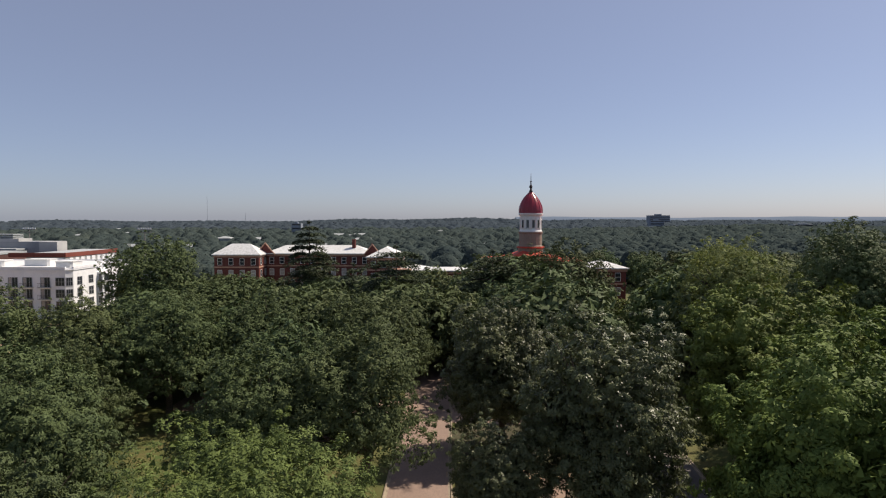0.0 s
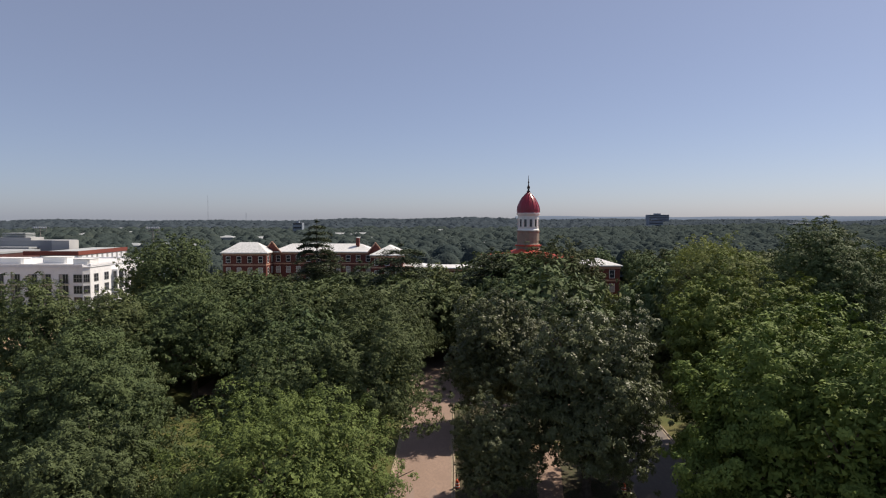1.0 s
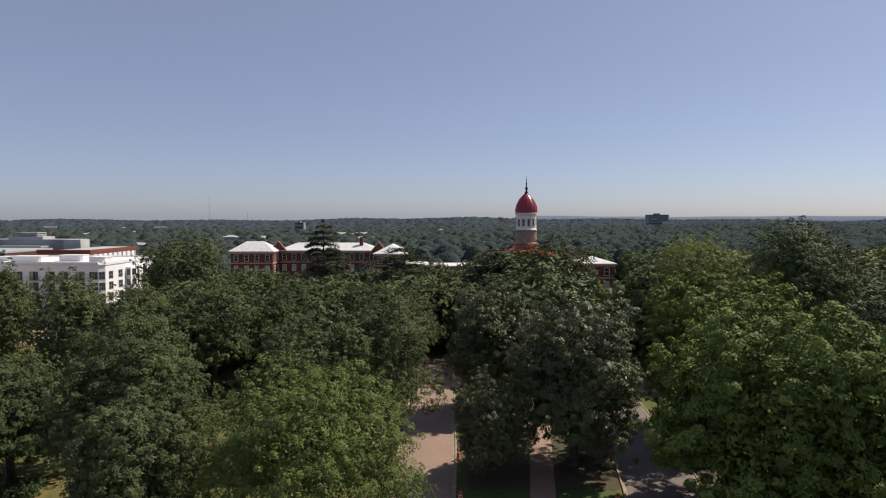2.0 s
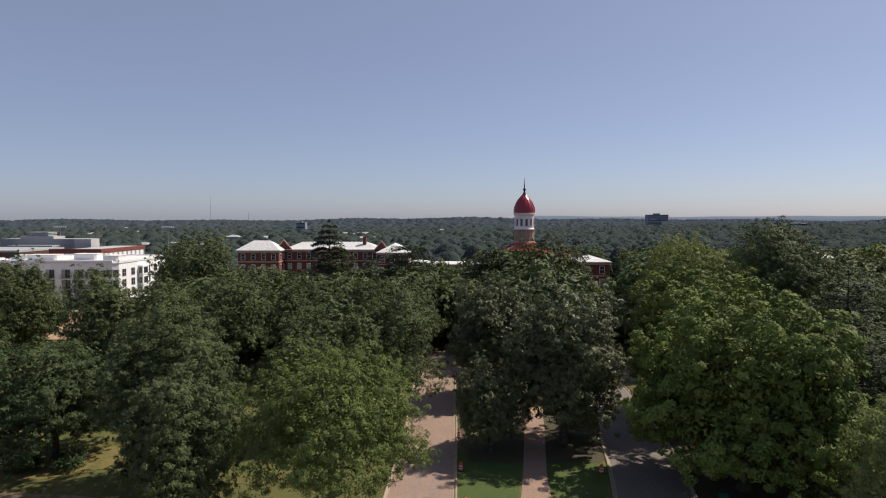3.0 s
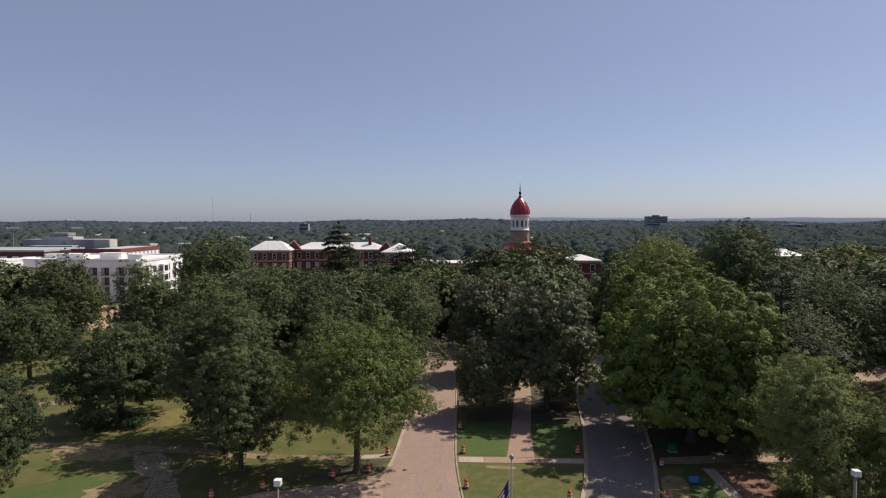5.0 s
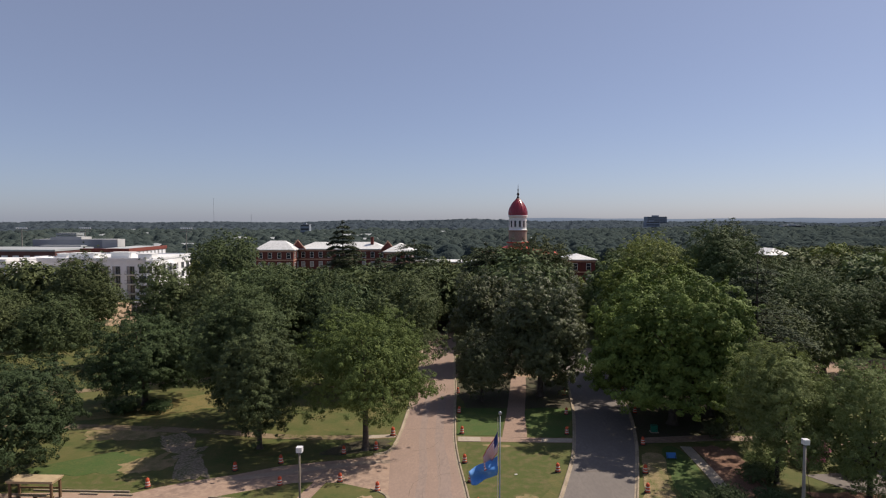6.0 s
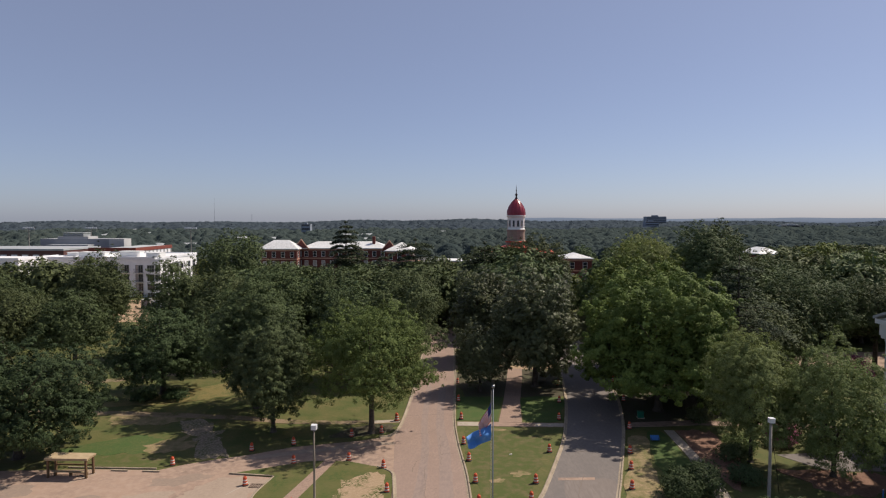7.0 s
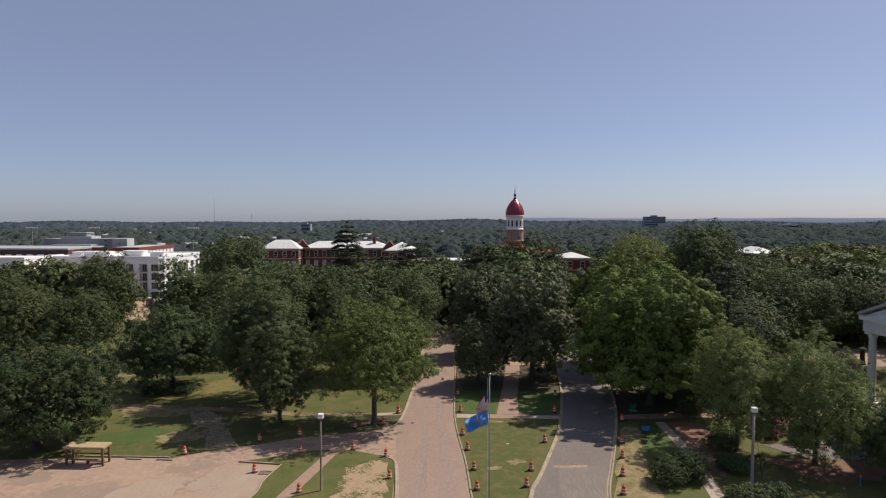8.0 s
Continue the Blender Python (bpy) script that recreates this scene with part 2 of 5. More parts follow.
# ---- mesh helpers ----
def fast_mesh(name, verts, faces, material, smooth=False):
    """A mesh from arrays of vertices and of equal-sided faces."""
    verts, faces = np.asarray(verts, np.float32), np.asarray(faces, np.int32)
    me = bpy.data.meshes.new(name)
    me.vertices.add(len(verts))
    me.vertices.foreach_set("co", verts.ravel())
    me.loops.add(faces.size)
    me.loops.foreach_set("vertex_index", faces.ravel())
    me.polygons.add(len(faces))
    me.polygons.foreach_set("loop_start", np.arange(0, faces.size, faces.shape[1], dtype=np.int32))
    me.update(calc_edges=True)
    me.validate()
    me.polygons.foreach_set("use_smooth", np.full(len(faces), smooth))
    me.materials.append(material)
    return me


def part(name, me, parent, label="", at=None):
    """Links a mesh as one object under a thing or a part."""
    ob = new(name, me)
    ob.parent = parent
    if at is not None:
        ob.matrix_basis = at
    return tagged(ob, label)


def thing(name, label, category, group="", kind="", at=None):
    ob = new(name)
    if at is not None:
        ob.matrix_basis = at
    return tagged(ob, label, category, group, kind)


def joined(*pieces):
    vs, fs, k = [], [], 0
    for v, f in pieces:
        vs.append(np.asarray(v, float)), fs.append(np.asarray(f, int) + k)
        k += len(v)
    return np.concatenate(vs), np.concatenate(fs)


BOX_F = np.array([(0, 3, 2, 1), (4, 5, 6, 7), (0, 1, 5, 4), (1, 2, 6, 5), (2, 3, 7, 6), (3, 0, 4, 7)])


def box(x0, x1, y0, y1, z0, z1):
    return np.array([(x0, y0, z0), (x1, y0, z0), (x1, y1, z0), (x0, y1, z0), (x0, y0, z1), (x1, y0, z1), (x1, y1, z1), (x0, y1, z1)], float), BOX_F


def chamfered(x0, x1, y0, y1, z0, z1, c):
    """A box whose upright edges are cut off."""
    ring = [(x0 + c, y0), (x1 - c, y0), (x1, y0 + c), (x1, y1 - c), (x1 - c, y1), (x0 + c, y1), (x0, y1 - c), (x0, y0 + c)]
    v = [(x, y, z0) for x, y in ring] + [(x, y, z1) for x, y in ring]
    f = [(i, (i + 1) % 8, (i + 1) % 8 + 8, i + 8) for i in range(8)] + [(8, 9, 10, 11), (8, 11, 12, 15), (12, 13, 14, 15)]
    return np.array(v, float), np.array(f)


def tube(points, radii, sides=8, cap=True):
    """A tapered tube along points."""
    pts = [Vector(p) for p in points]
    v, f = [], []
    for i, p in enumerate(pts):
        d = (pts[min(i + 1, len(pts) - 1)] - pts[max(i - 1, 0)]).normalized()
        a = d.orthogonal().normalized() if abs(d.z) < 0.9 else Vector((1, 0, 0)).cross(d).normalized()
        b = d.cross(a)
        for k in range(sides):
            w = 2 * math.pi * k / sides
            v.append(p + radii[i] * (a * math.cos(w) + b * math.sin(w)))
    for i in range(len(pts) - 1):
        for k in range(sides):
            f.append((i * sides + k, i * sides + (k + 1) % sides, (i + 1) * sides + (k + 1) % sides, (i + 1) * sides + k))
    if cap:
        for e in (0, len(pts) - 1):
            c = len(v)
            v.append(pts[e])
            for k in range(0, sides, 2):
                f.append((c, e * sides + k, e * sides + (k + 1) % sides, e * sides + (k + 2) % sides))
    return np.array([tuple(p) for p in v]), np.array(f)


def lathe(profile, sides=24, x=0.0, y=0.0, ribs=0.0):
    """A turned body from (radius, height) pairs; ribs swells every second meridian."""
    v, f = [], []
    for r, z in profile:
        for k in range(sides):
            w = 2 * math.pi * k / sides
            rr = r * (1 + (ribs if k % 2 else 0))
            v.append((x + rr * math.cos(w), y + rr * math.sin(w), z))
    for i in range(len(profile) - 1):
        for k in range(sides):
            f.append((i * sides + k, i * sides + (k + 1) % sides, (i + 1) * sides + (k + 1) % sides, (i + 1) * sides + k))
    return np.array(v), np.array(f)


def curve_points(pts, n=6):
    """A smooth line through points."""
    p = np.array(pts, float)
    p = np.vstack([2 * p[0] - p[1], p, 2 * p[-1] - p[-2]])
    out = []
    for i in range(1, len(p) - 2):
        for t in np.linspace(0, 1, n, endpoint=False):
            out.append(0.5 * (2 * p[i] + (p[i + 1] - p[i - 1]) * t + (2 * p[i - 1] - 5 * p[i] + 4 * p[i + 1] - p[i + 2]) * t * t + (3 * p[i] - p[i - 1] - 3 * p[i + 1] + p[i + 2]) * t ** 3))
    out.append(p[-2])
    return np.array(out)


# ---- ground: flat park, a wooded valley beyond and a low ridge on the horizon ----
def smooth(a, b, x):
    t = np.clip((x - a) / (b - a), 0, 1)
    return t * t * (3 - 2 * t)


def terrain(x, y):
    d = np.hypot(x, y + 40)
    az = np.arctan2(x, y + 40)
    ridge = 3.2 + 2.8 * np.sin(az * 5.0 + 1.0) + 2.4 * np.sin(az * 13 + 2.2) + 1.9 * np.sin(az * 31 + 0.7) - 3.0 * smooth(0.30, 0.42, az) * (1 - smooth(0.50, 0.60, az)) + 7.0 * smooth(0.55, 0.62, az)
    swell = 1.5 * (2.6 * np.sin(x * 0.0057 + 1.3) * np.sin(y * 0.0049 + 0.4) + 2.2 * np.sin(x * 0.0031 - y * 0.0083 + 2.0)) * smooth(420, 800, d) * (1 - 0.6 * smooth(1500, 2200, d))
    return -9 * smooth(240, 480, d) * (1 - smooth(650, 1900, d)) + ridge * smooth(650, 2100, d) - 18 * smooth(2500, 4400, d) + swell


def ground_mesh():
    xs = np.unique(np.concatenate([np.linspace(-120, 120, 41), np.linspace(-600, 600, 61), np.linspace(-4200, 4200, 85)]))
    ys = np.unique(np.concatenate([np.linspace(-400, 300, 71), np.linspace(300, 1200, 61), np.linspace(1200, 4600, 69)]))
    gx, gy = np.meshgrid(xs, ys)
    v = np.stack([gx.ravel(), gy.ravel(), terrain(gx, gy).ravel()], 1)
    i = (np.arange(len(ys) - 1)[:, None] * len(xs) + np.arange(len(xs) - 1)[None]).ravel()
    return fast_mesh("ground", v, np.stack([i, i + 1, i + 1 + len(xs), i + len(xs)], 1), GRASS, True)


tagged(new("ground", ground_mesh()), "lawn of green and dry grass under scattered park trees", "ground", kind="structure")


def shade_sheet_mesh():
    """Raised dark sheet that stands in for the shaded gaps under the far woods."""
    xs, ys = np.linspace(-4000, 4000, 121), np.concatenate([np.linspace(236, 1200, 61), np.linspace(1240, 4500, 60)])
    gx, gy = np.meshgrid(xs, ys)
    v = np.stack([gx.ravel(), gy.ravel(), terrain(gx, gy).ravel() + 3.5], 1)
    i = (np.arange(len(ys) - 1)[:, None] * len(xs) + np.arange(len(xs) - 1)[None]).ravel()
    return fast_mesh("woodland_shade_sheet", v, np.stack([i, i + 1, i + 1 + len(xs), i + len(xs)], 1), LEAF_FARTHEST_HAZE, True)


tagged(new("woodland_shade_sheet", shade_sheet_mesh()), "dark sheet standing in for shade beneath the far woods", "ground", kind="structure")


def patch(name, outline, z, material, label, category, jag=0.0, seed=0, kind="structure", parent=None):
    """A flat sheet with an uneven rim, raised a little over the ground, with a skirt."""
    rng = np.random.default_rng(seed)
    p = curve_points(list(outline) + [outline[0]], 5)[:-1] if jag else np.array(outline, float)
    c = p.mean(0)
    if jag:
        p = p + (p - c) / np.linalg.norm(p - c, axis=1)[:, None] * rng.normal(0, jag, (len(p), 1))
    bm = bmesh.new()
    top = [bm.verts.new((x, y, z)) for x, y in p]
    low = [bm.verts.new((x, y, -0.05)) for x, y in p]
    face = bm.faces.new(top)
    if face.normal.z < 0:
        face.normal_flip()
    for i in range(len(top)):
        bm.faces.new((top[i], low[i], low[(i + 1) % len(top)], top[(i + 1) % len(top)]))
    bmesh.ops.triangulate(bm, faces=[f for f in bm.faces if len(f.verts) > 4])
    bmesh.ops.recalc_face_normals(bm, faces=bm.faces)
    me = bpy.data.meshes.new(name)
    bm.to_mesh(me)
    bm.free()
    me.materials.append(material)
    ob = new(name, me)
    if parent is not None:
        ob.parent = parent
        return ob
    return tagged(ob, label, category, kind=kind)


# road edges, from the camera's end to the far end
R1_LEFT_NEAR = curve_points([(-3.0, -90), (-4.2, -30), (-5.1, 0), (-5.8, 11.5), (-6.5, 17.9), (-6.8, 19.6)])
R1_LEFT_FAR = curve_points([(-7.9, 31.0), (-7.4, 35.3), (-7.1, 52.3), (-7.2, 66), (-7.6, 80), (-8, 97), (-8.5, 130)])
R1_RIGHT = curve_points([(7.5, -90), (4.4, -30), (2.1, 0), (1.1, 11.7), (0.6, 19.6), (-0.3, 28.1), (-0.8, 35.5), (-0.9, 44.6), (-0.95, 57.9), (-1.2, 68), (-1.5, 97), (-2, 130)])
R2_LEFT = curve_points([(8.6, -90), (6.0, -30), (5.2, 0), (6.8, 11.8), (8.2, 16.3), (10.3, 23.1), (12.4, 30.5), (14.2, 39.7), (15.5, 48.1), (16.6, 58.4), (17.4, 70), (18, 97), (18, 130)])
R2_RIGHT = curve_points([(15.5, -90), (12.6, -30), (12.2, 0), (14.1, 12.1), (15.9, 18.6), (18.3, 26.8), (20.5, 35.0), (22.3, 43.9), (23.3, 51.5), (24.0, 60.6), (24.6, 72), (25, 97), (25, 130)])


def strip(name, left, right, z, material, label, category):
    n = 140
    def even(p):
        s = np.r_[0, np.cumsum(np.linalg.norm(np.diff(p, axis=0), axis=1))]
        t = np.linspace(0, s[-1], n)
        return np.stack([np.interp(t, s, p[:, 0]), np.interp(t, s, p[:, 1])], 1)
    a, b = even(np.asarray(left)), even(np.asarray(right))
    v = np.concatenate([np.c_[a, np.full(n, z)], np.c_[b, np.full(n, z)]])
    i = np.arange(n - 1)
    return tagged(new(name, fast_mesh(name, v, np.stack([i, i + n, i + n + 1, i + 1], 1), material)), label, category, kind="structure")


strip("road_1", np.vstack([R1_LEFT_NEAR, R1_LEFT_FAR]), R1_RIGHT, 0.03, ROAD, "worn tan asphalt park drive with patched surface", "road")
strip("road_2", R2_LEFT, R2_RIGHT, 0.03, ROAD_GREY, "worn grey asphalt park drive dappled with shade", "road")


def kerb(name, line, out, w=0.2, h=0.16):
    """A raised kerb along a line, its gutter towards the road. out: +1 lies to the right of the line."""
    line = np.asarray(line)
    d = np.gradient(line, axis=0)
    nrm = np.stack([d[:, 1], -d[:, 0]], 1) / np.linalg.norm(d, axis=1)[:, None] * out
    prof = [(-0.18, 0.035), (0.0, 0.05), (0.05, h - 0.02), (0.09, h), (w, h), (w + 0.03, h - 0.04), (w + 0.04, -0.05)]
    n = len(line)
    v = np.concatenate([np.c_[line + nrm * o, np.full(n, z)] for o, z in prof])
    i = np.arange(n - 1)
    f = np.concatenate([np.stack([k * n + i, k * n + i + 1, (k + 1) * n + i + 1, (k + 1) * n + i], 1) for k in range(len(prof) - 1)])
    return tagged(new(name, fast_mesh(name, v, f, KERB)), "pale concrete kerb and gutter along the drive", "kerb", kind="structure")


NEAR = lambda p: p[(p[:, 1] > -40) & (p[:, 1] < 100)]
LAWN_CORNER = curve_points([(-6.5, 17.9), (-6.8, 19.6), (-7.5, 20.6), (-8.6, 21.4)])
DRIVE_CORNER = curve_points([(-9.6, 29.9), (-8.6, 30.3), (-7.9, 31.4), (-7.5, 34)])
kerb("kerb_1", np.vstack([NEAR(R1_LEFT_NEAR)[:-6], LAWN_CORNER]), -1)
kerb("kerb_2", np.vstack([DRIVE_CORNER, NEAR(R1_LEFT_FAR)[7:]]), -1)
kerb("kerb_3", NEAR(R1_RIGHT), 1)
kerb("kerb_4", NEAR(R2_LEFT), -1)
kerb("kerb_5", NEAR(R2_RIGHT), 1)

# side drive, parking lot and paths on the left
patch("parking_lot", [(-6.2, 17), (-6.0, 20), (-5.8, 22), (-6.0, 29), (-7.2, 31.6), (-9.6, 29.8), (-12, 28.7), (-19, 26.6), (-23, 24.3), (-26.4, 22.8), (-29.2, 21.3), (-31.3, 19.8), (-37.8, 19.8), (-70, 17.5), (-75, -30), (-5.0, -30), (-5.3, 2), (-5.9, 11.5)], 0.018, LOT, "pale worn asphalt side drive and parking lot", "parking lot")
patch("island_lawn_1", [(-23.4, 19.0), (-20, 20.7), (-16.4, 22.4), (-14.6, 22.6), (-17.0, 11.2), (-18.6, 1.0), (-20.5, 1.0), (-19.6, 9.5), (-19.3, 11.9), (-19.5, 14.7), (-18.9, 18.4)], 0.09, GRASS, "triangular grass island beside the drive", "lawn")
patch("island_lawn_2", [(-13.3, 22.6), (-11.8, 22.5), (-8.6, 21.2), (-7.2, 20.0), (-6.75, 18.6), (-6.2, 11.5), (-5.6, 1.0), (-17.4, 1.0), (-15.6, 11.2)], 0.09, GRASS, "worn grass island with a bare patch", "lawn")
patch("brick_path", [(-14.6, 22.9), (-13.3, 22.9), (-15.55, 11.2), (-17.4, 1.0), (-18.6, 1.0), (-17.0, 11.2)], 0.075, BRICKPATH, "weathered brick path crossing the island", "path")
patch("dirt_patch_1", [(-11.6, 11.5), (-12.0, 14.5), (-11.2, 17.6), (-9.6, 19.6), (-7.9, 19.2), (-7.3, 16.5), (-6.9, 11.5), (-7.2, 4), (-11, 4)], 0.10, SANDY, "bare sandy patch worn in the grass", "dirt", jag=0.3, seed=3)
patch("sidewalk_1", [(-7.9, 36.6), (-7.8, 35.4), (-12, 34.6), (-22, 34.5), (-31, 36), (-48.5, 37.0), (-80, 38), (-80, 39.6), (-48.5, 38.8), (-31, 37.6), (-22, 36), (-12.5, 35.9)], 0.03, WORN, "worn pale footpath across the lawn", "path", jag=0.22, seed=41)
patch("footpath_2", [(-7.9, 36.4), (-7.8, 35.5), (-11.4, 34.9), (-11.6, 35.9)], 0.04, CONCRETE, "short pale concrete path at the kerb", "path")
patch("footpath_3", [(-40, 59.5), (-50, 56.5), (-60, 51.5), (-85, 47), (-85, 49.6), (-60, 54), (-50, 59), (-40, 62)], 0.03, WORN, "sandy track across the lawn", "path", jag=0.25, seed=42)
patch("broken_paving", [(-36.5, 35.5), (-33, 35.4), (-31, 33), (-28.6, 30), (-27, 26.4), (-25.6, 23.6), (-28.4, 22.6), (-30, 25.5), (-31, 28.5), (-34, 31), (-35, 33)], 0.028, BROKEN, "cracked old asphalt with grass growing through", "paving", jag=0.55, seed=5)
patch("dirt_patch_2", [(-33, 29.5), (-31, 27.5), (-31.5, 25), (-34, 24.5), (-36, 27)], 0.024, DRYGRASS, "dry worn patch of lawn", "dirt", jag=0.4, seed=6)
patch("dirt_patch_3", [(-46, 36.5), (-40, 37), (-36, 36), (-38, 33.5), (-44, 33)], 0.022, DRYGRASS, "dry strip of lawn beside the footpath", "dirt", jag=0.5, seed=7)
patch("dry_lawn", [(-40, 42), (-34, 46), (-30, 55), (-34, 57), (-42, 49), (-52, 40.5)], 0.020, YELLOWLAWN, "sunburnt yellow lawn", "lawn", jag=0.5, seed=8)
patch("building_site", [(-110, 112), (-78, 110), (-70, 122), (-74, 146), (-94, 149), (-140, 149), (-140, 125)], 0.03, DIRT, "bare tan earth beside the white building", "dirt", jag=0.6, seed=9)
patch("fresh_turf_1", [(-0.35, 47), (-0.5, 36.4), (4.75, 36.4), (5.9, 44.8), (6.2, 47)], 0.018, TURF, "lush green turf on the median", "lawn")
patch("fresh_turf_2", [(8.2, 36.4), (12.6, 36.4), (13.8, 41), (15.0, 46.5), (8.8, 46.5)], 0.018, TURF, "lush green turf on the median", "lawn", jag=0.1, seed=51)
patch("fresh_turf_3", [(-46, 24.6), (-39, 29.6), (-36.4, 29.0), (-33.6, 26.2), (-36.5, 24.2), (-41, 23.4)], 0.018, TURF, "lush green stretch of lawn by the parking lot", "lawn", jag=0.35, seed=52)
patch("fresh_turf_4", [(21.4, 27.5), (22.8, 32.6), (24.7, 32.8), (24.7, 25), (24.0, 18), (21.0, 18.4)], 0.022, TURF, "lush green strip beside the sidewalk", "lawn", jag=0.12, seed=53)
patch("thin_lawn_1", [(-41.5, 21.0), (-40, 23.2), (-35, 24.0), (-31, 22.4), (-30.4, 21.2), (-33, 20.3)], 0.020, THINLAWN, "thin brownish lawn along the lot edge", "lawn", jag=0.25, seed=54)
patch("thin_lawn_2", [(0.7, 33.9), (4.4, 33.9), (9.4, 31), (9.0, 24), (7.0, 17), (6.3, 8), (3.0, 8), (2.2, 14), (1.4, 22), (0.4, 29)], 0.010, THINLAWN, "thin summer lawn on the median", "lawn", jag=0.25, seed=55)
patch("leaf_strip", [(-12.8, 33.8), (-9.0, 34.6), (-8.3, 32.6), (-9.4, 31.0), (-13, 29.9), (-15.5, 30.4)], 0.022, LITTER_SHADE, "leaf litter with painted-in shade under the willow oak", "ground", jag=0.3, seed=56)
# median walks
patch("median_path", [(4.9, 35.9), (7.9, 35.9), (8.5, 44.9), (10.1, 58.2), (10.6, 64), (8.2, 64), (7.6, 58.1), (6.1, 44.8)], 0.034, BRICKPATH, "pinkish paved walk along the median", "path")
patch("cross_path", [(-0.45, 35.9), (-0.4, 34.3), (4.0, 34.3), (8.8, 34.3), (13.0, 34.3), (13.35, 35.7), (8.0, 35.8), (4.8, 35.9)], 0.030, BRICKPATH, "paved walk crossing the median", "path")
patch("paving_slab_1", [(-0.35, 35.8), (-0.32, 34.35), (2.3, 34.35), (2.3, 35.8)], 0.05, CONCRETE, "pale new concrete slab at the kerb", "paving")
patch("paving_slab_2", [(9.6, 35.6), (9.3, 34.4), (12.9, 34.4), (13.2, 35.6)], 0.05, CONCRETE, "pale grey concrete slab at the kerb", "paving")
patch("cross_track", [(-0.9, 66), (-0.9, 63.4), (8, 63.6), (17, 63.8), (17.2, 66.2), (8, 66.3)], 0.032, DIRT, "sandy track across the median", "path", jag=0.15, seed=11)
patch("cross_street", [(-40, 92), (-40, 84), (-7.5, 82), (-1.4, 80), (17.6, 79), (25, 80), (60, 82), (60, 89), (25, 87), (-7.5, 89.5)], 0.026, ROAD, "tan cross street beyond the median trees", "road")
for i, o in enumerate([[(2.4, 33.6), (5.6, 33.3), (5.2, 32.7), (2.8, 32.9)], [(5.2, 20.2), (6.6, 20.8), (7.2, 20.0), (5.8, 19.4)], [(2.8, 18.6), (4.2, 18.9), (4.4, 18.2), (3.0, 18.0)]]):
    patch("worn_patch_%d" % (i + 1), o, 0.02, DRYGRASS, "worn dry patch in the median lawn", "dirt", jag=0.12, seed=20 + i)
# Litter sheets with the shade of the trees above in their colour.
patch("median_shaded_litter", [(1, 47), (8, 47), (17, 49), (17.2, 62.5), (-0.4, 62.5)], 0.016, LITTER_SHADE, "leaf litter darkened with painted-in shade under the median trees", "ground", jag=0.4, seed=24)
patch("median_shaded_litter_2", [(17.9, 67), (17, 78), (-0.7, 78), (-0.5, 67)], 0.016, LITTER_SHADE, "leaf litter darkened with painted-in shade under the median trees", "ground", jag=0.3, seed=25)
# right-hand verge
patch("dry_verge", [(16.4, 18), (18.9, 26.6), (20.2, 31), (22.2, 30.5), (20.7, 24), (19.6, 16), (18.2, 6), (13.4, 6)], 0.05, DRYGRASS, "straw-coloured dry verge beside the kerb", "lawn", jag=0.3, seed=30)
patch("sidewalk_2", [(25.1, 33.5), (26.3, 33.4), (26.2, 25.2), (25.6, 17), (24.0, 5), (22.6, 5), (24.2, 17), (25.0, 25.2)], 0.05, CONCRETE, "pale concrete sidewalk", "sidewalk")
patch("sidewalk_3", [(21.2, 34.6), (21.9, 36.2), (30, 37.4), (40, 36.6), (60, 34), (60, 32.4), (40, 35), (30, 35.6), (25, 34.8)], 0.046, LOT, "tan footpath leading off between trees", "path")
patch("mulch_bed_1", [(26.5, 33), (30, 33.5), (31, 28), (29.5, 22), (27, 17), (26.2, 20)], 0.04, MULCH, "bed of red-brown mulch under the trees", "flower bed", jag=0.45, seed=32)
patch("mulch_bed_2", [(33, 22), (42, 21.5), (43.5, 17.5), (38, 16), (35, 17)], 0.04, MULCH, "bed of red-brown mulch", "flower bed", jag=0.45, seed=33)
patch("side_lot", [(35, 26), (47, 28), (48, 22), (38, 21.6)], 0.03, ROAD_GREY, "grey paved court behind the trees", "paving")
patch("right_shaded_litter", [(19.6, 33), (22, 41), (24, 50), (25, 62), (42, 64), (44, 40), (32, 38.5)], 0.014, LITTER_SHADE, "leaf litter darkened with painted-in shade under a large tree", "ground", jag=0.5, seed=34)
patch("far_court", [(58, 78), (90, 80), (92, 66), (60, 63)], 0.03, LOT, "pale paved court behind dark trees", "paving")
patch("road_patch_1", [(9.9, 19.2), (13.6, 19.4), (13.5, 18.8), (9.8, 18.6)], 0.037, LOT, "pale repair strip in the asphalt", "paving")
patch("road_patch_2", [(10.4, 18.5), (15.4, 18.7), (13.7, 11.5), (12.5, 5), (12.0, -10), (9.4, -10), (9.3, 4), (9.9, 9), (9.7, 13)], 0.034, ROAD_LIGHT, "lighter resurfaced strip of road", "paving", jag=0.08, seed=36)


def crack(points, w, seed):
    """A tarred crack: a thin wandering strip on the road."""
    rng = np.random.default_rng(seed)
    p = curve_points(points, 8)
    p = p + rng.normal(0, 0.05, p.shape)
    d = np.gradient(p, axis=0)
    nn = np.stack([d[:, 1], -d[:, 0]], 1) / np.linalg.norm(d, axis=1)[:, None]
    ww = w * rng.uniform(0.5, 1.3, (len(p), 1))
    k = len(p)
    v = np.concatenate([np.c_[p + nn * ww, np.full(k, 0.042)], np.c_[p - nn * ww, np.full(k, 0.042)]])
    i = np.arange(k - 1)
    tagged(new("road_crack", fast_mesh("road_crack", v, np.stack([i, i + 1, i + 1 + k, i + k], 1), CRACK)), "dark tar-filled crack across the drive", "crack", "road cracks", "structure")


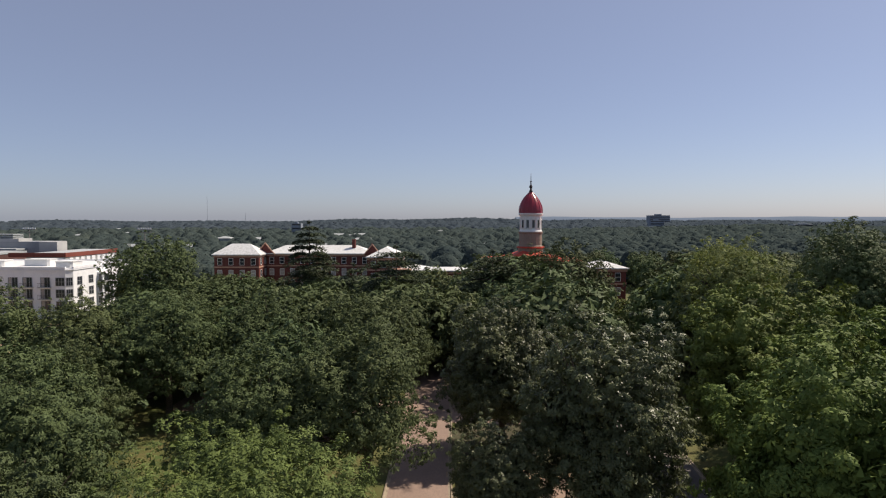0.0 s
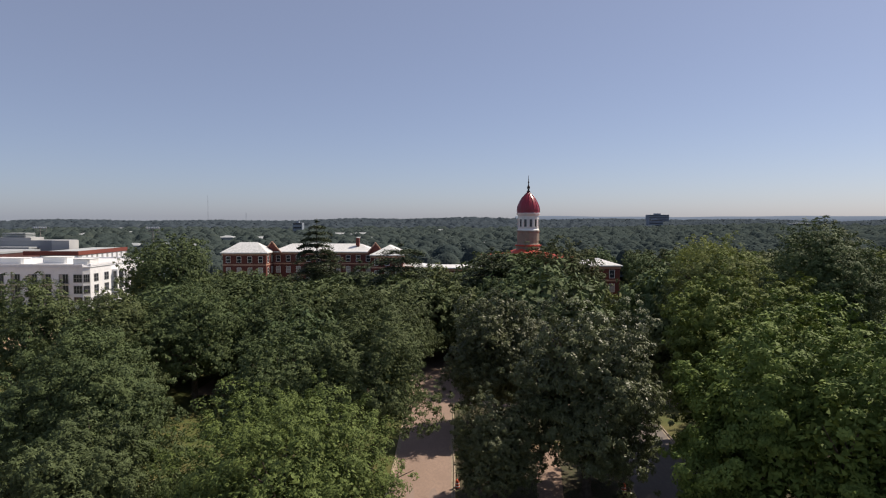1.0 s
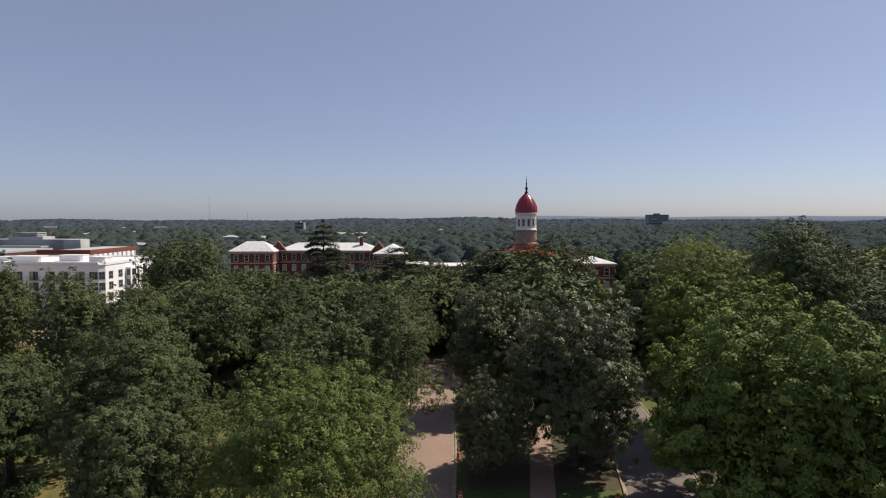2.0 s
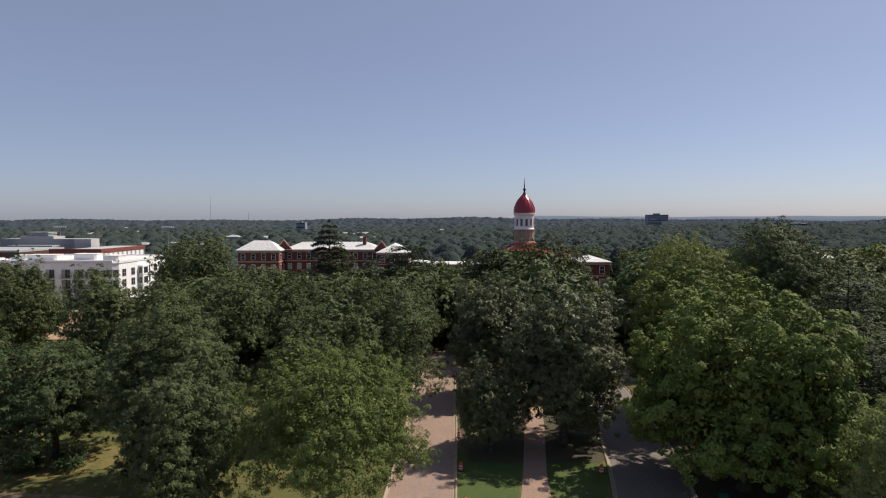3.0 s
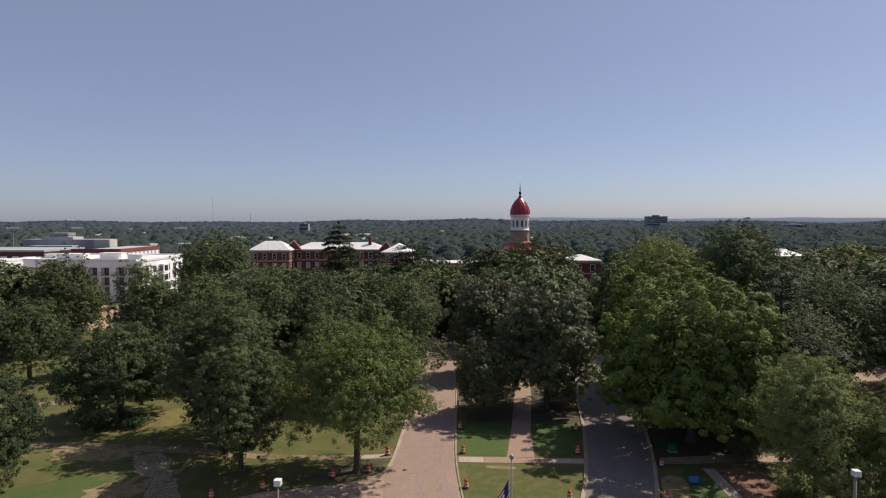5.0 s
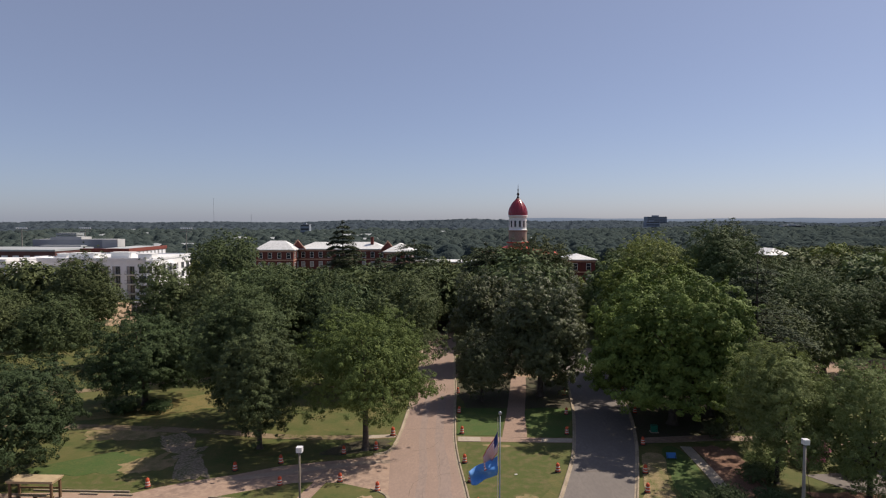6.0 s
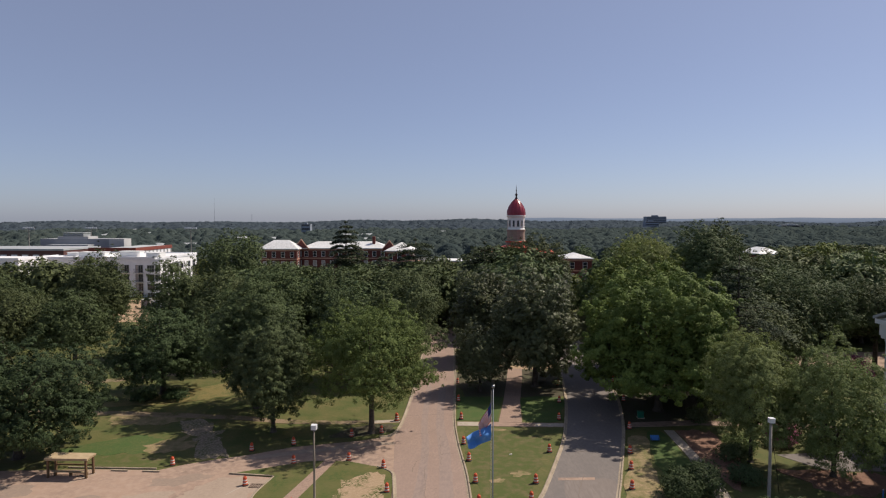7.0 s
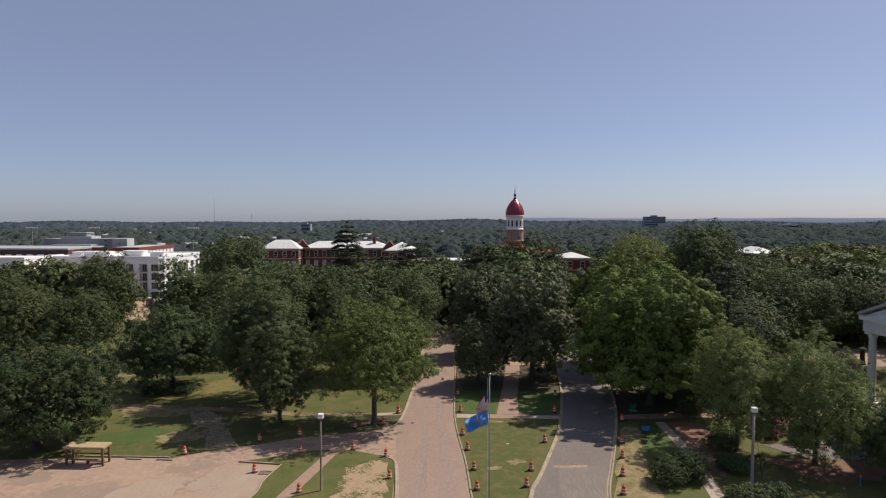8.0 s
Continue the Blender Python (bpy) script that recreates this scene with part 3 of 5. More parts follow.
for i, (pts, w) in enumerate((([(-4.2, 15.1), (-3, 16.4), (-2.2, 16.3)], 0.02), ([(-2.6, 24.4), (-1.5, 25.2), (-0.6, 25.1)], 0.02), ([(-3.2, 12), (-3.3, 16), (-3.7, 21)], 0.02), ([(-7.0, 38), (-3.5, 38.6), (-0.9, 38.2)], 0.03), ([(-2.0, 22), (-2.2, 26), (-2.5, 31)], 0.02), ([(-5.0, 20), (-4.6, 23), (-3.2, 24.6)], 0.025), ([(10.6, 12), (11.4, 16), (12.6, 20)], 0.02), ([(12.4, 26), (15, 26.4), (17.8, 26.1)], 0.03), ([(-5.6, 31), (-3.6, 32), (-2.6, 34)], 0.025))):
    crack(pts, w, 300 + i)
ridge_x = np.linspace(400, 4200, 80)
ridge_z = 30 + 3.5 * np.sin(ridge_x * 0.0031) + 1.5 * np.sin(ridge_x * 0.011)
kk = len(ridge_x)
rv = np.concatenate([np.c_[ridge_x, np.full(kk, 4400.0), np.full(kk, -20.0)], np.c_[ridge_x, np.full(kk, 4450.0), ridge_z], np.c_[ridge_x, np.full(kk, 4590.0), np.full(kk, -20.0)]])
ri = np.arange(kk - 1)
tagged(new("backdrop", fast_mesh("backdrop", rv, np.concatenate([np.stack([ri + o, ri + 1 + o, ri + 1 + o + kk, ri + o + kk], 1) for o in (0, kk)]), FARRIDGE_HAZE, True)), "far-off ridge on the horizon, haze blue in its colour", "hill", kind="structure")


# ---- trees ----
def unit(v):
    return v / np.maximum(np.linalg.norm(v, axis=-1, keepdims=True), 1e-9)


def leaf_quads(c, nrm, size, rng, slim=0.62):
    """Leaf sprays: tilted pointed blades at c, facing along nrm."""
    n = len(c)
    t = unit(np.cross(nrm, unit(rng.normal(size=(n, 3)))))
    w = np.cross(nrm, t)
    s = size * rng.uniform(0.65, 1.35, (n, 1))
    fold = nrm * s * rng.uniform(-0.25, 0.25, (n, 1))
    v = np.stack([c - t * s * 0.8 + w * s * slim, c - t * s * 0.8 - w * s * slim + fold, c + t * s + fold], 1).reshape(-1, 3)
    return v, np.arange(3 * n).reshape(-1, 3)


def crown_arrays(rng, R, z0, z1, lobes, leaves, shape=1.0, droop=0.0, lump=0.44, holes=0.5, slim=0.38, hang=0.4, layers=0.0, cover=1.72):
    """A crown: a lumpy dome clad in small puffs of leaf sprays, with gaps and a looser filling behind.
    shape: over 1 is flatter on top and wider; lump: how far the lobes bulge; layers: how strongly they lie in level tiers; hang: how far sprays hang down."""
    zc, half = z0 + 0.43 * (z1 - z0), 0.53 * (z1 - z0)
    v = unit(rng.normal(size=(lobes, 3)) + (0, 0, 0.2))
    if layers:
        v[:, 2] += (np.round(v[:, 2] * 3.5) / 3.5 - v[:, 2]) * layers
        v = unit(v)
    amp = rng.uniform(0.35, 1.0, lobes)
    width = 3.4 / lobes * rng.uniform(0.6, 1.5, lobes)
    turn = rng.uniform(0, 6.28, 3)
    oval = rng.uniform(0.9, 1.1, 2)

    def dome(u, depth=1.0):
        """The skin of the crown along the directions u, and the way that it faces."""
        bump = amp * np.exp((u @ v.T - 1) / width)
        j = bump.argmax(1)
        b = bump[np.arange(len(u)), j][:, None]
        az = np.arctan2(u[:, 1:2], u[:, 0:1])
        f = (1 - lump * 0.58 + lump * b) * (1 + 0.06 * np.sin(2 * az + turn[0]) + 0.05 * np.sin(3 * az + turn[1]) + 0.03 * np.sin(7 * az + turn[2])) * depth
        up = np.abs(u[:, 2:3])
        wide = np.clip(np.sqrt(np.clip(1 - up ** (2 * shape), 0.02, 1)) / np.sqrt(np.clip(1 - up ** 2, 0.02, 1)), 0.7, 1.45) * np.where(u[:, 2:3] < 0, 1.06, 1.0)
        q = u * f * (R * oval[0], R * oval[1], half)
        q[:, :2] *= wide
        q[:, 2] = np.where(q[:, 2] < 0, q[:, 2] * zc / half * 0.92 * (1 - z0 / zc), q[:, 2]) + zc
        q[:, 2] -= droop * (np.hypot(q[:, 0], q[:, 1]) / R) ** 2
        return q, unit(unit(u / (R, R, half)) + 1.1 * b * (u - v[j]) / np.sqrt(width[j])[:, None])

    n_puff = int(min(1250, leaves / 13))
    per = int(leaves * 0.86 / n_puff)
    r0 = R * math.sqrt(4 * 1.5 / n_puff) * (0.5 + 0.5 * half / R)
    u = unit(rng.normal(size=(int(n_puff * 1.7), 3)) + (0, 0, 0.12))
    u = u[u[:, 2] > -0.93]
    gaps = unit(rng.normal(size=(max(3, int(lobes * holes)), 3)))
    gappy = ((u @ gaps.T) > 1 - rng.uniform(0.008, 0.04, len(gaps))).any(1) & (rng.random(len(u)) < 0.85)
    u = u[~gappy][:n_puff]
    reach = rng.choice([0.80, 0.96, 1.09], (len(u), 1), p=(0.28, 0.6, 0.12)) + rng.normal(0, 0.035, (len(u), 1))
    p, d = dome(u, reach)
    puff = r0 * rng.uniform(0.45, 1.35, (len(p), 1)) * np.where(reach > 1.04, 0.7, 1.0)
    e = unit(rng.normal(size=(len(p) * per, 3)) + 0.5 * np.repeat(d, per, 0) + (0, 0, 0.4))
    lp = np.repeat(p, per, 0) + e * np.repeat(puff, per, 0) * rng.uniform(0.6, 1.1, (len(e), 1)) * (1, 1, 0.72)
    lp[:, 2] -= hang * rng.random(len(lp)) ** 2 * np.repeat(puff[:, 0], per)
    ln = unit(e * 0.6 + 0.55 * np.repeat(d, per, 0) + (0, 0, 0.25) + rng.normal(0, 0.3, (len(lp), 3)))
    spray = cover * r0 / math.sqrt(per)
    high = lp[:, 2] > z0 * 0.7
    # a loose filling behind the skin
    m = leaves // 8
    q, dq = dome(unit(rng.normal(size=(m, 3)) + (0, 0, 0.3)), rng.uniform(0.45, 0.82, (m, 1)))
    inner = leaf_quads(q, unit(dq + rng.normal(0, 0.7, (m, 3)) + (0, 0, 0.5)), spray * 1.6, rng, 0.6)
    lc, _ = dome(v, 0.74)
    return joined(leaf_quads(lp[high], ln[high], spray, rng, slim), inner), lc


def trunk_arrays(rng, h_fork, r, lc, limbs=9, lean=(0, 0), sides=8):
    """A trunk with a flared foot, and limbs that fork into the crown's lobes."""
    tops = [(lean[0] * k, lean[1] * k, h_fork * k) for k in (0, 0.04, 0.15, 0.5, 1.0)]
    trunk = tube(tops, [r * 1.7, r * 1.25, r, r * 0.9, r * 0.8], sides)
    arms = []
    for i in rng.permutation(len(lc))[:limbs]:
        e = Vector(lc[i])
        s = Vector(tops[-1]) * rng.uniform(0.75, 1.0)
        mid = s.lerp(e, 0.5) + Vector((0, 0, rng.uniform(-0.2, 0.8)))
        arms.append(tube([s, s.lerp(mid, 0.55), mid, e], [r * 0.55, r * 0.42, r * 0.3, r * 0.08], 5, False))
        for j in range(2):
            f = e + Vector(rng.normal(0, 1.2, 3))
            arms.append(tube([mid.lerp(e, 0.2 + 0.3 * j), f], [r * 0.2, r * 0.05], 4, False))
    return trunk, joined(*arms)


def tree(at, h, R, leafmat, label, seed, leaves=9000, lobes=60, detail=2.3, base=None, r=None, group="park trees", category="tree", name="tree", lean=(0, 0), **kw):
    rng = np.random.default_rng(seed)
    base = 0.26 * h if base is None else base
    r = 0.022 * h + 0.05 if r is None else r
    crown, lc = crown_arrays(rng, R, base, h, lobes, int(leaves * detail), **kw)
    trunk, arms = trunk_arrays(rng, base + 0.22 * (h - base), r, lc, lean=lean)
    ob = thing(name, label, category, group, at=pose(at[0], at[1], 0 if len(at) < 3 else at[2], 0, 0, rng.uniform(0, 360) if not lean[0] else 0))
    part("trunk", fast_mesh("trunk", *trunk, BARK, True), ob)
    part("limb_work", fast_mesh("limb_work", *arms, BARK, True), ob)
    part("crown", fast_mesh("crown", *crown, leafmat), ob)
    return ob


OAKS = "dense dark green oak tree on the park lawn"
# the trees that stand singly near the drives
tree((-10.8, 31.6), 16.6, 7.0, LEAF_BRIGHT, "light green feathery willow oak beside the drive", 11, 18000, 66, base=4.6, r=0.36, droop=1.5, shape=1.7, hang=0.6, layers=0.8, detail=4.9)
tree((-22.9, 31.5), 14.6, 5.2, LEAF_OLIVE, "olive green rounded oak with a slim trunk", 12, 13000, 60, base=1.8, r=0.27, cover=2.0, detail=4.9)
tree((-44.4, 47.2), 13.4, 7.2, LEAF_LIVEOAK, "dark green broad live oak with low branches on the lawn", 13, 15000, 70, base=0.7, r=0.42, shape=1.8, layers=0.6, cover=2.0, detail=4.9)
tree((-48.2, 22.5), 13.0, 7.6, LEAF_LIVEOAK_SHADED, "dark green broad live oak shading the parking lot", 14, 15000, 70, base=0.7, r=0.45, shape=1.6, cover=2.0, detail=4.9)
tree((-28.2, 41.0), 18.2, 6.3, LEAF_OAK, OAKS, 15, 13000, 60, base=1.6, detail=4.9)
tree((-41.5, 64.0), 13.6, 6.4, LEAF_OAK, OAKS, 16, 10000, 56, base=1.8, detail=3.6)
tree((-17.5, 56.0), 15.2, 6.6, LEAF_OAK, OAKS, 17, 10000, 56, base=1.8, detail=3.6)
tree((-9.8, 57.5), 17.0, 7.0, LEAF_OAK, "tall dark oak leaning over the drive", 18, 11000, 60, base=3.0, lean=(2.0, -1.0), detail=3.6)
tree((2.9, 50.0), 10.4, 3.5, LEAF_MAGNOLIA, "small glossy dark magnolia on the median", 19, 10000, 36, base=1.0, r=0.2, cover=2.2, shape=1.3, detail=4.9)
tree((11.6, 53.0), 19.0, 6.2, LEAF_MAGNOLIA, "tall glossy magnolia on the median", 20, 17000, 76, base=0.8, r=0.45, shape=1.5, cover=2.15, detail=4.9)
tree((4.6, 71.0), 16.6, 6.1, LEAF_MAGNOLIA, "tall glossy magnolia on the median", 21, 13000, 60, base=1.4, r=0.4, shape=1.4, cover=2.1, detail=4.9)
tree((26.9, 41.4), 19.7, 10.3, LEAF_MAPLE, "large bright green spreading maple beside the drive", 22, 25000, 90, base=1.0, r=0.55, shape=1.9, cover=2.3, lump=0.38, slim=0.5, hang=0.2, detail=4.9)
tree((30.5, 63.0), 20.4, 7.8, LEAF_MAPLE, "large bright green spreading maple beside the drive", 23, 15000, 80, base=2.0, r=0.5, shape=1.4, cover=2.2, slim=0.55, hang=0.2, detail=4.9)
tree((31.2, 24.0), 14.9, 5.0, LEAF_LIME, "loose olive green tree beside the mulch bed", 24, 12000, 44, base=1.6, r=0.2, cover=1.6, lump=0.45, detail=4.9)
tree((37.8, 20.4), 13.8, 5.5, LEAF_LIME, "bright green tree with an open crown", 25, 14000, 50, base=1.0, r=0.24, cover=1.6, lump=0.45, detail=4.9)
tree((49.5, 18.0), 12.6, 5.4, LEAF_LIME, "green tree beside the mulch bed", 26, 12000, 44, base=1.8, detail=3.6)
tree((43.4, 15.5), 9.8, 4.2, LEAF_OLIVE, "dark green tree with low branches beside the mulch bed", 27, 10000, 44, base=0.9, r=0.2, detail=4.0)
tree((60.0, 66.0), 18.0, 8.6, LEAF_OAK, "broad dark green oak before a paved court", 27, 13000, 52, base=5.0, r=0.5, shape=1.3, detail=3.6)
tree((72.0, 66.0), 15.8, 7.0, LEAF_OAK, "broad dark green oak before a paved court", 28, 9000, 40, base=4.6, detail=3.6)
tree((47.0, 77.0), 25.4, 7.6, LEAF_OLIVE, "tall ragged dark tree above the park", 29, 11000, 54, base=8.0, shape=0.9, detail=3.6)
tree((55.5, 90.0), 25.2, 7.8, LEAF_OAK, "tall ragged dark tree above the park", 30, 10000, 50, base=8.0, shape=0.9, detail=3.6)
tree((40.0, 92.0), 22.6, 7.2, LEAF_LIME, "tall ragged dark tree above the park", 31, 8000, 44, base=8.0, detail=3.6)
tree((-78.0, 88.0), 18.6, 6.4, LEAF_OAK, OAKS, 32, 8000, 42, base=4.0, detail=3.6)
tree((-68.0, 63.0), 13.8, 6.6, LEAF_OAK, OAKS, 33, 9000, 42, base=2.6, detail=3.6)
tree((-79.0, 60.0), 14.6, 7.8, LEAF_OAK, OAKS, 34, 9000, 42, base=2.6, detail=3.6)
tree((-88.0, 72.0), 15.2, 8.2, LEAF_OAK, OAKS, 35, 8000, 42, base=3.0, detail=3.6)
tree((-66.5, 134.0), 22.4, 9.3, LEAF_OAK, "very large dark oak before the brick hall", 36, 11000, 56, base=5.0, shape=1.3)
tree((-37.0, 79.0), 17.0, 8.0, LEAF_OAK, OAKS, 37, 9000, 44, base=4.0, detail=3.6)
tree((-26.5, 86.0), 15.6, 7.4, LEAF_OAK, OAKS, 38, 8000, 42, base=4.0, detail=3.6)
tree((-11.5, 84.0), 16.4, 7.6, LEAF_OAK, OAKS, 39, 8000, 42, base=4.0, detail=3.6)
tree((-54.3, 74.0), 18.8, 5.6, LEAF_OAK, "tall oak with a loose gappy crown", 40, 9000, 46, base=1.6, detail=3.6)
tree((-46.0, 76.0), 17.0, 6.4, LEAF_OAK, OAKS, 52, 8000, 50, base=2.0, detail=3.6)
tree((18.0, 112.0), 22.0, 9.2, LEAF_OAK, "broad dark oak before the domed building", 41, 8000, 46, base=5.0, detail=3.6)
tree((9.0, 96.0), 16.2, 7.6, LEAF_OLIVE, "olive green rounded oak among darker ones", 42, 7000, 42, base=4.0, detail=3.6)
tree((43.0, 104.0), 21.6, 7.2, LEAF_YELLOW, "yellow-green tree behind the maples", 43, 7000, 44, base=5.0, detail=3.6)
tree((52.0, 118.0), 20.0, 8.0, LEAF_MAPLE, "bright green tree behind the maples", 44, 6000, 40, base=5.0, detail=3.6)
tree((74.0, 100.0), 17.4, 8.0, LEAF_OAK, "dark oak at the wooded edge of the park", 45, 7000, 42, base=5.0, detail=3.6)
tree((92.0, 118.0), 17.4, 8.4, LEAF_OAK, "dark oak at the wooded edge of the park", 46, 7000, 44, base=5.0, detail=3.6)
tree((-87.0, 160.0), 13.2, 2.8, LEAF_YELLOW, "small bright yellow-green tree before the brick hall", 47, 2500, 24, base=2.0)
tree((-90.0, 94.0), 13.2, 6.4, LEAF_OAK, OAKS, 49, 6000, 50, base=2.0, detail=3.6)
EDGE_OAK = tree((-101.0, 90.0), 13.0, 8.0, LEAF_OAK, OAKS, 50, 6000, 50, base=2.0)
tree((-46.0, 98.0), 15.0, 7.0, LEAF_OAK, OAKS, 48, 7000, 42, base=4.0, detail=3.6)


def cedar(at, h, R, seed, label, leaves=7000, size=0.34, tiers=15, base=0.12, taper=0.7):
    """A cedar: flat drooping tiers of needle sprays on bare level branches."""
    rng = np.random.default_rng(seed)
    pts, nrm, arms = [], [], []
    for i in range(tiers):
        k = i / (tiers - 1)
        z = h * (base + (0.97 - base) * k)
        reach = R * min(1.0, 0.55 + 1.5 * k) * (1 - k) ** taper * 1.2 * rng.uniform(0.65, 1.2) + 0.5
        for j in range(9):
            a = rng.uniform(0, 2 * math.pi)
            ln = reach * rng.uniform(0.55, 1.12)
            per = int(leaves / (tiers * 9) * max(0.1, 2.2 * ln / R) ** 1.3)
            d = np.array([math.cos(a), math.sin(a), 0])
            s = np.array([-math.sin(a), math.cos(a), 0])
            t = rng.uniform(0.05, 1, per) ** 0.6
            wide = 0.36 * ln * np.sin(np.clip(t, 0, 1) * 2.6) + 0.15
            off = rng.normal(0, 0.5, per) * wide
            zz = z + 0.12 * ln * np.sin(t * 3.0) - 0.14 * ln * t ** 2 + rng.normal(0, 0.16, per)
            pts.append(d * (t * ln)[:, None] + s * off[:, None] + np.c_[np.zeros((per, 2)), zz])
            nrm.append(np.tile((0, 0, 1.0), (per, 1)) + rng.normal(0, 0.35, (per, 3)))
            arms.append(tube([(0, 0, z - 0.2), tuple(d * ln * 0.5 + (0, 0, z + 0.02)), tuple(d * ln * 0.95 + (0, 0, z - 0.12 * ln))], [0.10, 0.06, 0.02], 4, False))
    ob = thing("cedar_tree", label, "tree", "park conifers", at=pose(at[0], at[1], 0))
    part("trunk", fast_mesh("trunk", *tube([(0, 0, 0), (0, 0, 0.5), (0, 0, h * 0.5), (0, 0, h)], [0.6, 0.42, 0.28, 0.03], 8), BARK, True), ob)
    tagged(part("limb_work", fast_mesh("limb_work", *joined(*arms), BARK, True), ob), kind="stuff")
    part("crown", fast_mesh("crown", *leaf_quads(np.concatenate(pts), unit(np.concatenate(nrm)), size * 0.72, rng, 0.34), LEAF_CEDAR), ob)
    return ob


cedar((-36.3, 149.0), 25.8, 9.5, 60, "tall dark cedar with level tiers before the brick hall", 20000, 0.5, 15, taper=0.75)
cedar((-11.7, 114.0), 21.4, 9.0, 61, "dark spreading cedar with level tiers", 15000, 0.45, 12, taper=0.45)
cedar((6.0, 118.0), 20.4, 9.5, 62, "dark flat-topped cedar with level tiers", 15000, 0.45, 11, taper=0.36)
cedar((40.5, 48.5), 20.8, 9.0, 63, "grey-green cedar with level tiers behind the maple", 22000, 0.30, 14, taper=0.6)
cedar((-22.0, 128.0), 17.0, 9.0, 64, "dark spreading cedar with level tiers", 10000, 0.5, 11)

# woods between the park and the buildings: four grown forms, repeated
FORMS = [tree((-30.0, 104.0), 15.0, 7.0, LEAF_OAK, "dark oak in the wood before the brick hall", 70, 1800, 34, base=1.2, group="wood before the hall"),
         tree((-43.0, 112.0), 14.0, 6.4, LEAF_OAK, "dark oak in the wood before the brick hall", 71, 1800, 34, base=1.2, group="wood before the hall"),
         tree((-8.0, 104.0), 14.5, 6.8, LEAF_OLIVE, "olive oak in the wood before the brick hall", 72, 1800, 34, base=1.2, group="wood before the hall"),
         tree((66.0, 118.0), 16.0, 7.2, LEAF_MAPLE, "bright green maple in the wood beyond the park", 73, 1800, 34, base=1.2, group="wood before the hall")]


def blocked(x, y):
    """Where buildings, streets and open ground keep the wood away."""
    return (-150 < x < -70 and 104 < y < 260) or (-90 < x < 60 and 186 < y < 240) or (-14 < x < 60 and 150 < y < 190) or (-9 < x < 26 and 60 < y < 94) or (x < -150 and 120 < y < 260) or (82 < x < 112 and 138 < y < 168) or (56 < x < 93 and 62 < y < 82) or (-112 < x < -70 and 130 < y < 150)


def open_view(x, y):
    """Low growth only, in the cleared strips before the apartment block and the brick wing."""
    most = 99.0
    for y0, a0, a1, fall in ((3.7, -0.80, -0.58, 0.166), (-23.2, -0.68, -0.56, 0.155), (-44.4, -0.59, -0.45, 0.132), (3.7, 0.20, 0.325, 0.106), (-44.4, 0.135, 0.24, 0.09)):
        d = y - y0
        if a0 < x / d < a1 and y < 166:
            most = min(most, 26 - fall * d)
    return most


wood = np.random.default_rng(5)
placed = []
for gx in np.arange(-150, 200, 11.6):
    for gy in np.arange(92, 250, 12.6):
        x, y = gx + wood.uniform(-3.6, 3.6), gy + wood.uniform(-3.6, 3.6)
        if abs(x + 2) > 0.76 * (y + 46) or blocked(x, y) or any((x - a) ** 2 + (y - b) ** 2 < 36 for a, b in placed):
            continue
        placed.append((x, y))
        sight = 62 if x < -85 else 74 if x < -20 else 66 if x < 8 else 47
        tall = min(19.0, 26 - sight * (y + 44) / 1079)
        tall = min(tall, open_view(x, y))
        if tall < 8:
            continue
        src = FORMS[wood.choice(4, p=(0.45, 0.35, 0.2, 0.0) if x < 30 else (0.45, 0.25, 0.15, 0.15))]
        s = tall / 14.6 * wood.uniform(0.80, 1.03)
        m = pose(x, y, 0, 0, 0, wood.uniform(0, 360)) @ Matrix.Diagonal((s * wood.uniform(0.98, 1.22), s * wood.uniform(0.98, 1.22), s, 1))
        copy_thing(src, m)
for gx, gy, s in ((9, 126, 1.25), (22, 130, 1.2), (-6, 148, 0.97), (2, 150, 0.96), (9, 146, 1.0), (-13, 150, 0.95), (-104, 92, 0.8), (-110, 80, 1.05), (-100, 62, 0.95), (-112, 98, 1.0), (84, 58, 1.05), (95, 72, 1.1), (78, 46, 0.9), (88, 88, 1.15), (66, 88, 1.1), (52, 62, 0.95), (46, 56, 0.9), (100, 92, 1.2), (112, 104, 1.2), (-44, 92, 0.95), (-20, 74, 0.95)):
    near = abs(gx) > 40 and gy < 95
    copy_thing(EDGE_OAK if near else FORMS[int(abs(gx)) % 3], pose(gx, gy, 0, 0, 0, gx * 7) @ Matrix.Scale(s * (1.13 if near else 1.0), 4))


# ---- woodland that fills the valley and the ridge ----
def chance(i, j, k):
    """A fixed number from 0 to 1 for each cell of a plan."""
    v = np.sin(i * 127.1 + j * 311.7 + k * 74.7) * 43758.5453
    return v - np.floor(v)


def canopy_height(x, y, cell):
    """The height of the leaf roof over the ground: the highest of the crowns round a spot."""
    top = np.full(x.shape, 2.5)
    ci, cj = np.floor(x / cell), np.floor(y / cell)
    for a in (-1, 0, 1):
        for b in (-1, 0, 1):
            i, j = ci + a, cj + b
            d = np.hypot(x - (i + 0.15 + 0.7 * chance(i, j, 1)) * cell, y - (j + 0.15 + 0.7 * chance(i, j, 2)) * cell)
            tall = 7.0 + 9.0 * chance(i, j, 3) ** 1.6
            wide = cell * (0.55 + 0.35 * chance(i, j, 4))
            top = np.maximum(top, tall * np.sqrt(np.clip(1 - (d / wide) ** 2, 0, 1)) ** 0.7)
    return top


